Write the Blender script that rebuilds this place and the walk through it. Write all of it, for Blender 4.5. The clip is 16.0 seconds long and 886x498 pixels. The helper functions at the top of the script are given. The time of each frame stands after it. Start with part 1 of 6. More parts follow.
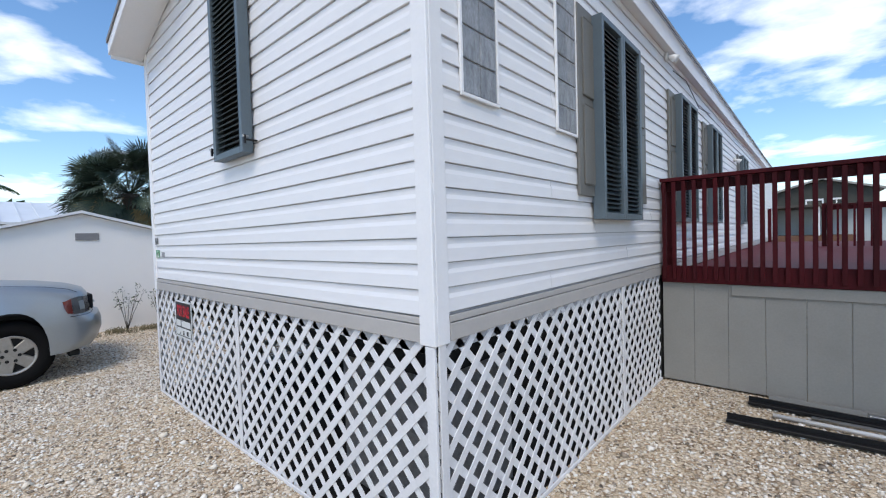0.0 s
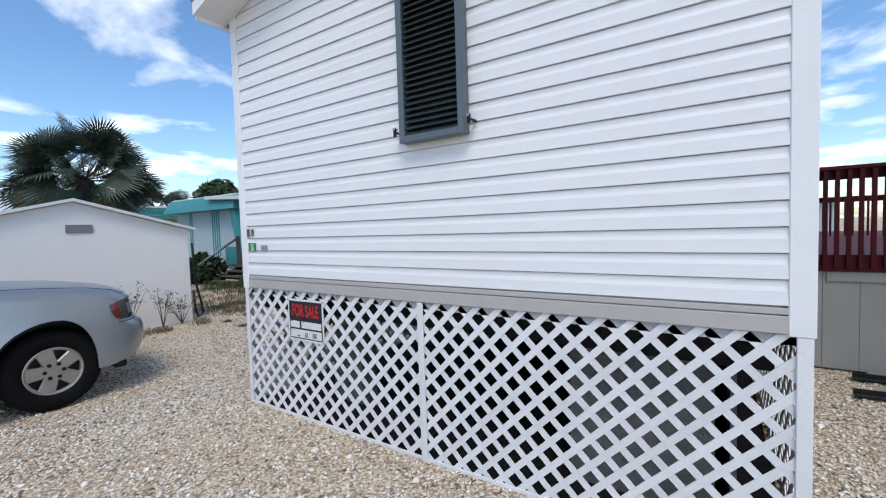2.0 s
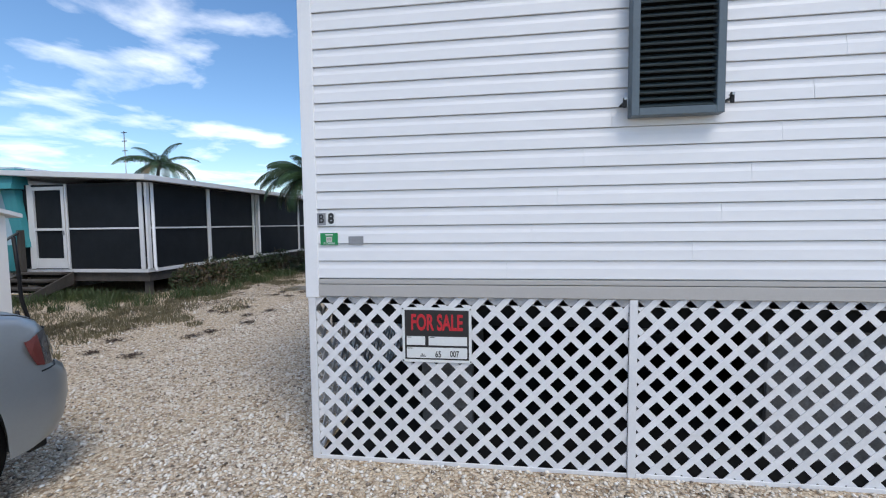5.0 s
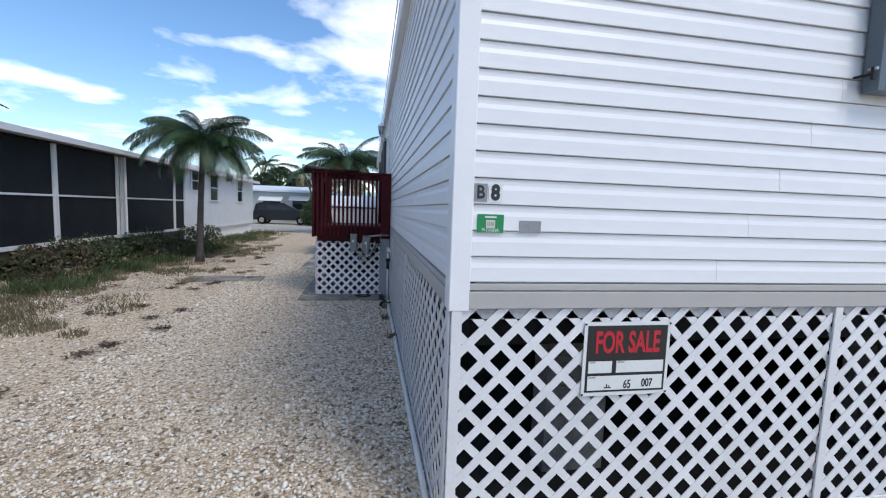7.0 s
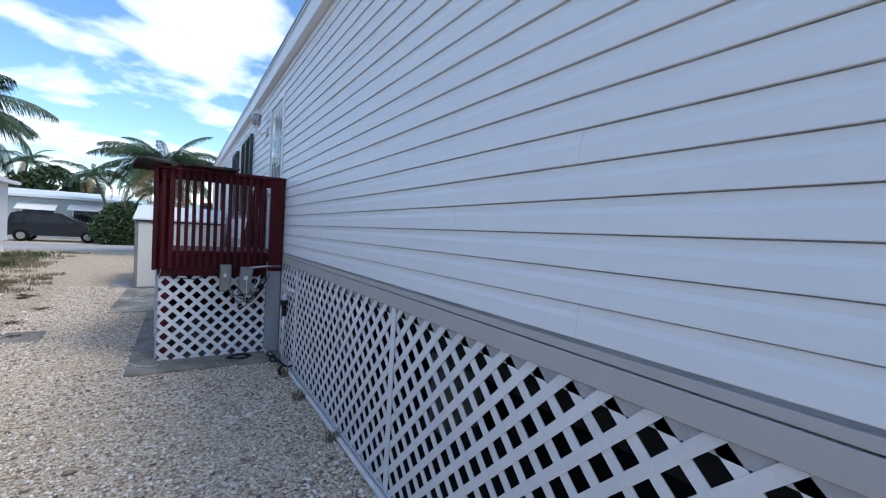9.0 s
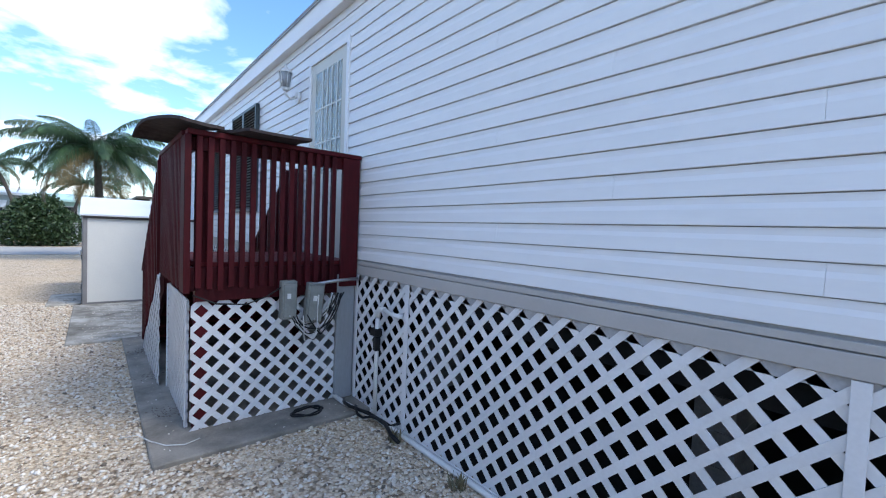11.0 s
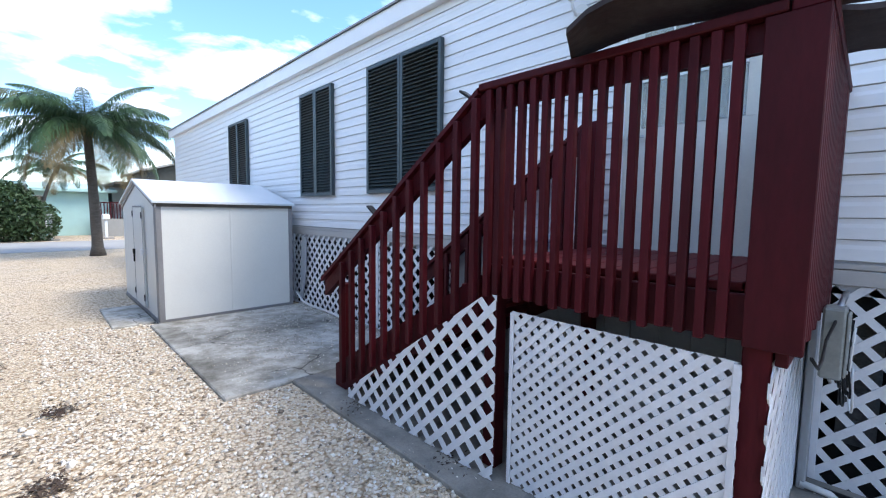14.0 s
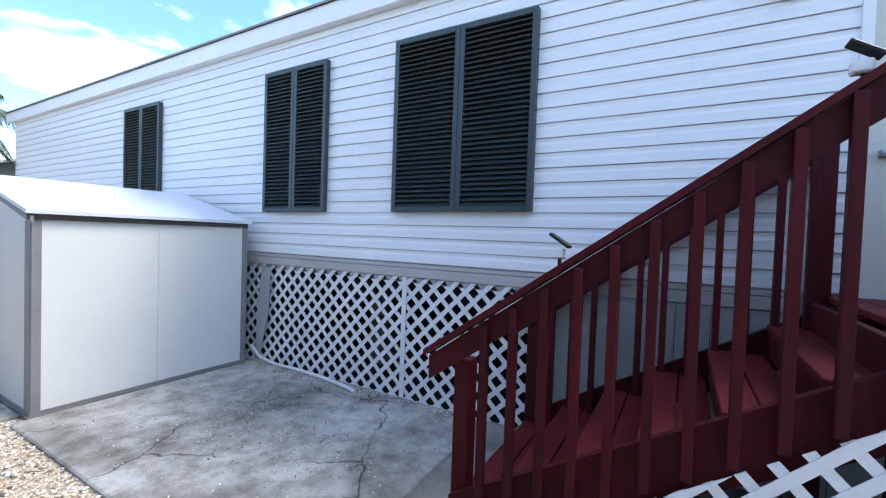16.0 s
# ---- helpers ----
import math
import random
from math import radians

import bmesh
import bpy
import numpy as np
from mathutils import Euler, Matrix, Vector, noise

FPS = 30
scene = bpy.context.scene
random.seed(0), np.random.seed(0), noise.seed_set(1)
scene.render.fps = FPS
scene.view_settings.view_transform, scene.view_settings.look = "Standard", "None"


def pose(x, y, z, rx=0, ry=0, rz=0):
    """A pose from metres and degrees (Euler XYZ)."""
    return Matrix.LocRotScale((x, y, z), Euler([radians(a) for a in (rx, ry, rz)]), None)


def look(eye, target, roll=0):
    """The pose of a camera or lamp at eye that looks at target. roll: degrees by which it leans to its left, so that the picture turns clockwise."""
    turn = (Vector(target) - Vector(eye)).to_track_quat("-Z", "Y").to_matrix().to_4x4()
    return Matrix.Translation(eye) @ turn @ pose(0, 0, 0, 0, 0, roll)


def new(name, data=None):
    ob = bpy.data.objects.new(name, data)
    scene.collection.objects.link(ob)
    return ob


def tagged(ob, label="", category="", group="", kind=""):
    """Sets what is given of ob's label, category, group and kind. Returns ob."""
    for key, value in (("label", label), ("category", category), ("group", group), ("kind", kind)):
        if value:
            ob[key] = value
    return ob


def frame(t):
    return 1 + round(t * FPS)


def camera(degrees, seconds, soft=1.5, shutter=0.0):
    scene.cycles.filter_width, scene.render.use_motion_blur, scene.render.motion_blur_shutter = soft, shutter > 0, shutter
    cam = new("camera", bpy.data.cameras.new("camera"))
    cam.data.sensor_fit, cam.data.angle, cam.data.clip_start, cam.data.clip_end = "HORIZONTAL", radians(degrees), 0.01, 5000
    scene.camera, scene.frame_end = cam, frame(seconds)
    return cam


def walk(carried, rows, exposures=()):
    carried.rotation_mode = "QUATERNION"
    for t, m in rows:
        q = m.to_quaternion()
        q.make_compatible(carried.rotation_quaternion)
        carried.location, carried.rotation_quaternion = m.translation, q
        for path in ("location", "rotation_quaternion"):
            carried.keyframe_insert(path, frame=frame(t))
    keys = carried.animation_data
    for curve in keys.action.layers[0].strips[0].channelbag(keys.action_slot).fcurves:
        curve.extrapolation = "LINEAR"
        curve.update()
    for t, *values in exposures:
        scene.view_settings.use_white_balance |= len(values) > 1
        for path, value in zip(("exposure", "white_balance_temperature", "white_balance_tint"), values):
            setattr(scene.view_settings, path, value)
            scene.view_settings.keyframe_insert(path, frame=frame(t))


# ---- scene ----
cam = camera(93.4, 16.0, soft=1.15)
PATH = [
    (0, (0.021, -0.025, 1.646), (-1.308, 1.469, 1.591), -1.7),
    (0.5, (-0.386, -0.286, 1.652), (-1.691, 1.229, 1.602), -0.6),
    (1, (-0.753, -0.538, 1.668), (-1.968, 1.049, 1.602), -0.8),
    (1.5, (-1.19, -0.799, 1.664), (-2.327, 0.846, 1.602), -2.4),
    (2, (-1.604, -1.052, 1.687), (-2.7, 0.619, 1.587), -1.8),
    (2.5, (-1.925, -1.276, 1.692), (-2.958, 0.431, 1.548), -0.9),
    (3, (-2.343, -1.342, 1.691), (-3.255, 0.434, 1.578), -0.8),
    (3.5, (-2.827, -1.352, 1.704), (-3.548, 0.511, 1.612), -0.7),
    (4, (-3.287, -1.427, 1.712), (-3.835, 0.494, 1.622), -0.9),
    (4.2, (-3.473, -1.433, 1.691), (-3.963, 0.503, 1.593), -1.1),
    (6.3, (-5.447, -1.043, 1.644), (-5.27, 0.944, 1.506), 1.1),
    (6.5, (-5.621, -0.905, 1.641), (-5.372, 1.074, 1.492), 1.2),
    (7, (-5.909, -0.507, 1.612), (-5.563, 1.454, 1.427), 2.0),
    (7.5, (-6.171, -0.013, 1.594), (-5.605, 1.898, 1.425), 3.3),
    (8, (-6.342, 0.467, 1.606), (-5.491, 2.273, 1.493), 3.8),
    (8.2, (-6.401, 0.673, 1.611), (-5.482, 2.448, 1.526), 3.6),
    (10.3, (-7.121, 2.907, 1.597), (-5.914, 4.501, 1.533), 2.3),
    (10.5, (-7.199, 3.114, 1.563), (-5.959, 4.682, 1.505), 2.1),
    (11, (-7.387, 3.669, 1.576), (-6.104, 5.2, 1.495), 2.3),
    (11.5, (-7.651, 4.171, 1.548), (-6.387, 5.715, 1.412), 2.4),
    (12, (-7.878, 4.727, 1.523), (-6.632, 6.281, 1.34), 2.3),
    (12.5, (-8.117, 5.281, 1.495), (-6.856, 6.819, 1.282), 2.0),
    (13, (-8.325, 5.858, 1.483), (-7.021, 7.358, 1.26), 1.4),
    (13.5, (-8.51, 6.41, 1.508), (-7.157, 7.871, 1.314), 1.1),
    (14, (-8.671, 6.925, 1.526), (-7.276, 8.348, 1.356), 0.7),
    (14.5, (-8.741, 7.507, 1.537), (-7.303, 8.89, 1.407), 0.7),
    (15, (-8.793, 8.055, 1.548), (-7.323, 9.407, 1.431), 0.7),
    (15.5, (-8.779, 8.588, 1.529), (-7.234, 9.854, 1.417), 0.8),
    (16, (-8.726, 9.084, 1.54), (-6.995, 10.085, 1.485), 2.0),
]
EXPOSURES = [(0.0, 0.49, 6620, 10), (4.0, 0.33, 6570, 10), (7.0, 0.47, 6520, 10), (8.2, 0.59, 6420, 10), (10.5, 1.07, 6320, 10), (13.0, 1.43, 6570, 10), (15.0, 1.61, 6570, 10), (16.0, 1.65, 6520, 10)]
walk(cam, [(t, look(eye, target, roll)) for t, eye, target, roll in PATH], EXPOSURES)

# ---- sky, sun and exposure ----
SUN_ELEV, SUN_AZ = 56.0, 145.0      # degrees; azimuth clockwise from +y
SKY_STRENGTH, SUN_STRENGTH = 0.15, 1.35


def build_world():
    w = bpy.data.worlds.new("sky")
    scene.world = w
    w.use_nodes = True
    nt = w.node_tree
    nt.nodes.clear()
    out = nt.nodes.new("ShaderNodeOutputWorld")
    bg = nt.nodes.new("ShaderNodeBackground")
    bg.inputs[1].default_value = SKY_STRENGTH
    sky = nt.nodes.new("ShaderNodeTexSky")
    sky.sky_type = "NISHITA"
    sky.sun_disc = False
    sky.sun_elevation = radians(SUN_ELEV)
    sky.sun_rotation = radians(SUN_AZ)
    sky.air_density, sky.dust_density, sky.ozone_density = 1.0, 0.6, 3.0
    geo = nt.nodes.new("ShaderNodeTexCoord")
    sep = nt.nodes.new("ShaderNodeSeparateXYZ")
    nt.links.new(geo.outputs["Generated"], sep.inputs[0])
    # clouds lie on a flat layer: divide the direction by its height
    add = nt.nodes.new("ShaderNodeMath")
    add.operation = "ADD"
    add.inputs[1].default_value = 0.12
    nt.links.new(sep.outputs[2], add.inputs[0])
    mx = nt.nodes.new("ShaderNodeMath")
    mx.operation = "MAXIMUM"
    mx.inputs[1].default_value = 0.05
    nt.links.new(add.outputs[0], mx.inputs[0])
    dv = nt.nodes.new("ShaderNodeVectorMath")
    dv.operation = "DIVIDE"
    comb = nt.nodes.new("ShaderNodeCombineXYZ")
    for i in range(3):
        nt.links.new(mx.outputs[0], comb.inputs[i])
    nt.links.new(geo.outputs["Generated"], dv.inputs[0])
    nt.links.new(comb.outputs[0], dv.inputs[1])
    n1 = nt.nodes.new("ShaderNodeTexNoise")
    n1.inputs["Scale"].default_value = 1.7
    n1.inputs["Detail"].default_value = 9
    n1.inputs["Roughness"].default_value = 0.52
    n1.inputs["Distortion"].default_value = 0.25
    nt.links.new(dv.outputs[0], n1.inputs["Vector"])
    ramp = nt.nodes.new("ShaderNodeValToRGB")
    ramp.color_ramp.elements[0].position = 0.495
    ramp.color_ramp.elements[1].position = 0.80
    nt.links.new(n1.outputs["Fac"], ramp.inputs[0])
    mix = nt.nodes.new("ShaderNodeMixRGB")
    mix.inputs[2].default_value = (10.5, 10.5, 10.7, 1)
    nt.links.new(ramp.outputs[0], mix.inputs[0])
    hs = nt.nodes.new("ShaderNodeHueSaturation")
    hs.inputs["Saturation"].default_value = 1.15
    nt.links.new(sky.outputs[0], hs.inputs["Color"])
    nt.links.new(hs.outputs[0], mix.inputs[1])
    nt.links.new(mix.outputs[0], bg.inputs[0])
    nt.links.new(bg.outputs[0], out.inputs[0])


build_world()
sun = new("sun", bpy.data.lights.new("sun", "SUN"))
sun.data.energy, sun.data.angle, sun.data.color = SUN_STRENGTH, radians(20), (1.0, 0.95, 0.87)
_az, _el = radians(SUN_AZ), radians(SUN_ELEV)
_from = Vector((math.sin(_az) * math.cos(_el), math.cos(_az) * math.cos(_el), math.sin(_el)))
sun.matrix_world = look(_from * 60, (0, 0, 0))


# ---- materials ----
def mat(name, color, rough=0.6, metal=0.0, var=0.15, scale=3.0, fine=60.0, bump=0.15, color2=None, stretch=(1, 1, 1), spec=0.5, each=0.0):
    """A surface: base colour varied by a broad and a fine noise, with fine relief."""
    m = bpy.data.materials.new(name)
    m.use_nodes = True
    nt = m.node_tree
    b = nt.nodes["Principled BSDF"]
    b.inputs["Roughness"].default_value, b.inputs["Metallic"].default_value = rough, metal
    b.inputs["Specular IOR Level"].default_value = spec
    tc = nt.nodes.new("ShaderNodeTexCoord")
    mp = nt.nodes.new("ShaderNodeMapping")
    mp.inputs["Scale"].default_value = stretch
    nt.links.new(tc.outputs["Object"], mp.inputs[0])
    broad = nt.nodes.new("ShaderNodeTexNoise")
    broad.inputs["Scale"].default_value, broad.inputs["Detail"].default_value, broad.inputs["Roughness"].default_value = scale, 9, 0.62
    finen = nt.nodes.new("ShaderNodeTexNoise")
    finen.inputs["Scale"].default_value, finen.inputs["Detail"].default_value = fine, 3
    nt.links.new(mp.outputs[0], broad.inputs["Vector"])
    nt.links.new(mp.outputs[0], finen.inputs["Vector"])
    c2 = color2 or tuple(c * (1 - var) for c in color)
    r = nt.nodes.new("ShaderNodeValToRGB")
    r.color_ramp.elements[0].position, r.color_ramp.elements[1].position = 0.32, 0.62
    r.color_ramp.elements[0].color, r.color_ramp.elements[1].color = (*c2, 1), (*color, 1)
    nt.links.new(broad.outputs["Fac"], r.inputs[0])
    mul = nt.nodes.new("ShaderNodeMixRGB")
    mul.blend_type = "MULTIPLY"
    mul.inputs[0].default_value = min(1.0, var * 1.5)
    nt.links.new(r.outputs[0], mul.inputs[1])
    nt.links.new(finen.outputs["Fac"], mul.inputs[2])
    last = mul.outputs[0]
    if each:
        oi = nt.nodes.new("ShaderNodeObjectInfo")
        hs = nt.nodes.new("ShaderNodeHueSaturation")
        mr = nt.nodes.new("ShaderNodeMapRange")
        mr.inputs[3].default_value, mr.inputs[4].default_value = 1 - each, 1 + each
        nt.links.new(oi.outputs["Random"], mr.inputs[0])
        nt.links.new(mr.outputs[0], hs.inputs["Value"])
        nt.links.new(last, hs.inputs["Color"])
        last = hs.outputs[0]
    nt.links.new(last, b.inputs["Base Color"])
    if bump:
        bp = nt.nodes.new("ShaderNodeBump")
        bp.inputs["Strength"].default_value, bp.inputs["Distance"].default_value = bump, 0.01
        nt.links.new(finen.outputs["Fac"], bp.inputs["Height"])
        nt.links.new(bp.outputs[0], b.inputs["Normal"])
    return m


M_SIDING = mat("white_vinyl_siding", (0.80, 0.80, 0.81), 0.42, var=0.05, scale=0.8, fine=25, bump=0.04, stretch=(0.3, 0.3, 1), spec=0.35)
# wall core greyed to darken the slits between courses: shadow line in its colour
M_BACK = mat("grey_slit_shade", (0.50, 0.50, 0.51), 0.9, var=0.2)
M_TRIMW = mat("white_vinyl_trim", (0.82, 0.82, 0.83), 0.4, var=0.04, bump=0.03, spec=0.35)
M_BAND = mat("grey_beige_band", (0.46, 0.44, 0.42), 0.5, var=0.06, scale=2, bump=0.05)
M_LATT = mat("white_plastic_lattice", (0.78, 0.78, 0.79), 0.45, var=0.1, scale=2.5, bump=0.05, each=0.04)
M_SHUT = mat("slate_grey_green_paint", (0.105, 0.14, 0.165), 0.45, var=0.12, bump=0.05)
# own colour of the west shutters; on slate shutters, slat shade in colour
M_SHUTD = mat("dark_green_and_slat_shade", (0.036, 0.056, 0.064), 0.42, var=0.15, bump=0.05)
M_TAUPE = mat("taupe_paint", (0.17, 0.165, 0.15), 0.5, var=0.1)
M_RED = mat("dark_red_stained_wood", (0.082, 0.0055, 0.010), 0.6, var=0.35, scale=4, fine=40, bump=0.25, stretch=(1, 1, 0.25), each=0.22, spec=0.18)
M_REDT = mat("worn_red_deck_paint", (0.16, 0.014, 0.018), 0.6, spec=0.2, var=0.35, scale=5, fine=30, bump=0.25, each=0.12)
M_CONC = mat("stained_concrete", (0.34, 0.31, 0.265), 0.85, var=0.25, scale=3.1, fine=80, bump=0.35, color2=(0.15, 0.14, 0.12))


def stained_concrete():
    """Old slab: pale worn patches in dark mildew, fine grit, a few wandering cracks."""
    m = mat("mildewed_concrete", (0.62, 0.60, 0.55), 0.85, var=0.2, scale=1.1, fine=90, bump=0.35, color2=(0.15, 0.14, 0.115))
    nt = m.node_tree
    N, L = nt.nodes, nt.links
    b = N["Principled BSDF"]
    old = b.inputs["Base Color"].links[0].from_socket
    tc = N.new("ShaderNodeTexCoord")
    mid = N.new("ShaderNodeTexNoise")
    mid.inputs["Scale"].default_value, mid.inputs["Detail"].default_value, mid.inputs["Roughness"].default_value = 5.5, 8, 0.7
    L.new(tc.outputs["Object"], mid.inputs["Vector"])
    r = N.new("ShaderNodeValToRGB")
    r.color_ramp.elements[0].position, r.color_ramp.elements[1].position = 0.36, 0.58
    r.color_ramp.elements[0].color, r.color_ramp.elements[1].color = (0.42, 0.40, 0.34, 1), (1, 1, 1, 1)
    L.new(mid.outputs["Fac"], r.inputs[0])
    m1 = N.new("ShaderNodeMixRGB")
    m1.blend_type = "MULTIPLY"
    m1.inputs[0].default_value = 0.8
    L.new(old, m1.inputs[1])
    L.new(r.outputs[0], m1.inputs[2])
    warp = N.new("ShaderNodeTexNoise")
    warp.inputs["Scale"].default_value, warp.inputs["Detail"].default_value = 3.0, 6
    L.new(tc.outputs["Object"], warp.inputs["Vector"])
    wm = N.new("ShaderNodeVectorMath")
    wm.operation = "MULTIPLY_ADD"
    wm.inputs[1].default_value = (0.35, 0.35, 0)
    L.new(warp.outputs["Color"], wm.inputs[0])
    L.new(tc.outputs["Object"], wm.inputs[2])
    v = N.new("ShaderNodeTexVoronoi")
    v.feature = "DISTANCE_TO_EDGE"
    v.inputs["Scale"].default_value = 0.75
    L.new(wm.outputs[0], v.inputs["Vector"])
    cr = N.new("ShaderNodeValToRGB")
    cr.color_ramp.elements[0].position, cr.color_ramp.elements[1].position = 0.002, 0.007
    cr.color_ramp.elements[0].color, cr.color_ramp.elements[1].color = (0.12, 0.11, 0.10, 1), (1, 1, 1, 1)
    L.new(v.outputs["Distance"], cr.inputs[0])
    m2 = N.new("ShaderNodeMixRGB")
    m2.blend_type = "MULTIPLY"
    L.new(m1.outputs[0], m2.inputs[1])
    L.new(cr.outputs[0], m2.inputs[2])
    gap = N.new("ShaderNodeValToRGB")
    gap.color_ramp.elements[0].position, gap.color_ramp.elements[1].position = 0.48, 0.56
    part_n = N.new("ShaderNodeTexNoise")
    part_n.inputs["Scale"].default_value = 0.9
    L.new(tc.outputs["Object"], part_n.inputs["Vector"])
    L.new(part_n.outputs["Fac"], gap.inputs[0])
    L.new(gap.outputs[0], m2.inputs[0])
    L.new(m2.outputs[0], b.inputs["Base Color"])
    return m


M_PATIO = stained_concrete()
# near-black: shade put into the colour under floors and treads, behind lattice, louvres, screens
M_DARK = mat("shade_black", (0.015, 0.015, 0.015), 0.9, var=0.3)
M_BLOCK = mat("concrete_block", (0.26, 0.26, 0.26), 0.9, var=0.3, bump=0.4)
M_SHED = mat("cream_shed_panel", (0.72, 0.71, 0.66), 0.45, var=0.06, scale=1.5, bump=0.04)
M_SHEDT = mat("grey_brown_shed_trim", (0.26, 0.25, 0.25), 0.5, var=0.15)
M_STUCCO = mat("white_stucco", (0.88, 0.85, 0.80), 0.85, var=0.03, scale=1.2, fine=90, bump=0.3)
M_TEAL = mat("teal_paint", (0.06, 0.33, 0.36), 0.5, var=0.12, stretch=(4, 4, 0.6))
M_BLUEW = mat("pale_blue_panel", (0.50, 0.66, 0.74), 0.5, var=0.08)
M_SCREEN = mat("dark_insect_screen", (0.018, 0.022, 0.026), 0.6, var=0.3, bump=0.0, spec=0.2)
M_WHITE = mat("white_paint", (0.76, 0.76, 0.75), 0.5, var=0.06)
M_WOODG = mat("weathered_grey_wood", (0.11, 0.095, 0.08), 0.85, var=0.35, bump=0.4, stretch=(1, 1, 0.3))
M_GREYW = mat("grey_painted_board", (0.31, 0.30, 0.275), 0.6, var=0.12, scale=2, bump=0.12)
M_METAL = mat("brushed_metal", (0.45, 0.46, 0.47), 0.35, metal=0.9, var=0.1)
M_BLACK = mat("black_plastic", (0.010, 0.010, 0.011), 0.5, var=0.2, spec=0.3)
M_SHEETG = mat("bent_grey_sheet", (0.40, 0.42, 0.44), 0.5, var=0.15)
M_ROOF = mat("white_metal_roof", (0.72, 0.75, 0.77), 0.35, var=0.08, scale=1)
M_ASPH = mat("pale_asphalt", (0.42, 0.40, 0.37), 0.9, var=0.15, scale=0.5, fine=40, bump=0.3)


# ---- mesh helpers ----
def part(name, bm, material, parent=None, label="", kind=""):
    """Link a bmesh (or a (verts, faces) pair) as one mesh object under a thing or part."""
    me = bpy.data.meshes.new(name)
    if isinstance(bm, tuple):
        me.from_pydata(bm[0], [], bm[1])
        me.update()
    else:
        bmesh.ops.recalc_face_normals(bm, faces=bm.faces)
        bm.to_mesh(me)
        bm.free()
    if material:
        me.materials.append(material)
    ob = new(name, me)
    if parent:
        ob.parent = parent
    return tagged(ob, label=label, kind=kind)


def thing(name, label, category, at=(0, 0, 0), group="", kind="", turn=0):
    ob = new(name)
    ob.empty_display_size = 0.1
    ob.matrix_basis = pose(*at, 0, 0, turn)
    return tagged(ob, label, category, group, kind)


def box(bm, x0, x1, y0, y1, z0, z1, bevel=0.0):
    vs = [bm.verts.new((x, y, z)) for x in (x0, x1) for y in (y0, y1) for z in (z0, z1)]
    fs = [bm.faces.new([vs[i] for i in f]) for f in ((0, 1, 3, 2), (4, 6, 7, 5), (0, 4, 5, 1), (2, 3, 7, 6), (0, 2, 6, 4), (1, 5, 7, 3))]
    if bevel:
        es = list({e for f in fs for e in f.edges})
        bmesh.ops.bevel(bm, geom=es, offset=bevel, segments=1, affect="EDGES", profile=0.5)
    return bm


def boxes(*dims, bevel=0.0):
    bm = bmesh.new()
    for d in dims:
        box(bm, *d, bevel=bevel)
    return bm


def prism(poly, axis, a, b):
    """A prism of a polygon in the two other axes, from a to b along the axis."""
    bm = bmesh.new()

    def put(p, v):
        return (v, p[0], p[1]) if axis == "x" else (p[0], v, p[1]) if axis == "y" else (p[0], p[1], v)
    lo = [bm.verts.new(put(p, a)) for p in poly]
    hi = [bm.verts.new(put(p, b)) for p in poly]
    bm.faces.new(lo)
    bm.faces.new(hi[::-1])
    n = len(poly)
    for i in range(n):
        bm.faces.new((lo[i], lo[(i + 1) % n], hi[(i + 1) % n], hi[i]))
    bmesh.ops.recalc_face_normals(bm, faces=bm.faces)
    return bm


def beam(p, q, w, d, bevel=0.0, up=(0, 0, 1)):
    """A bar of section w x d from p to q."""
    p, q = Vector(p), Vector(q)
    ax = (q - p)
    n = ax.length
    bm = boxes((-w / 2, w / 2, -d / 2, d / 2, 0, n), bevel=bevel)
    z = ax.normalized()
    x = Vector(up).cross(z)
    if x.length < 1e-4:
        x = Vector((1, 0, 0))
    x.normalize()
    y = z.cross(x)
    bm.transform(Matrix.Translation(p) @ Matrix((x, y, z)).transposed().to_4x4())
    return bm


def rod(points, r, n=8):
    """A round bar through the points."""
    bm = bmesh.new()
    rings = []
    pts = [Vector(p) for p in points]
    rs = r if isinstance(r, (list, tuple)) else [r] * len(pts)
    for i, p in enumerate(pts):
        d = (pts[min(i + 1, len(pts) - 1)] - pts[max(i - 1, 0)]).normalized()
        x = d.orthogonal().normalized() if i == 0 else (prev - d * prev.dot(d)).normalized()
        prev = x
        y = d.cross(x)
        rings.append([bm.verts.new(p + (x * math.cos(a) + y * math.sin(a)) * rs[i]) for a in [2 * math.pi * k / n for k in range(n)]])
    for a, b in zip(rings, rings[1:]):
        for k in range(n):
            f = bm.faces.new((a[k], a[(k + 1) % n], b[(k + 1) % n], b[k]))
            f.smooth = True
    bm.faces.new(rings[0][::-1])
    bm.faces.new(rings[-1])
    return bm


def clip(poly, px, py, nx, ny):
    """Keep of a convex polygon the side of a line to which its normal points."""
    out = []
    for i, a in enumerate(poly):
        b = poly[(i + 1) % len(poly)]
        da, db = (a[0] - px) * nx + (a[1] - py) * ny, (b[0] - px) * nx + (b[1] - py) * ny
        if da >= 0:
            out.append(a)
        if (da >= 0) != (db >= 0):
            s = da / (da - db)
            out.append((a[0] + s * (b[0] - a[0]), a[1] + s * (b[1] - a[1])))
    return out


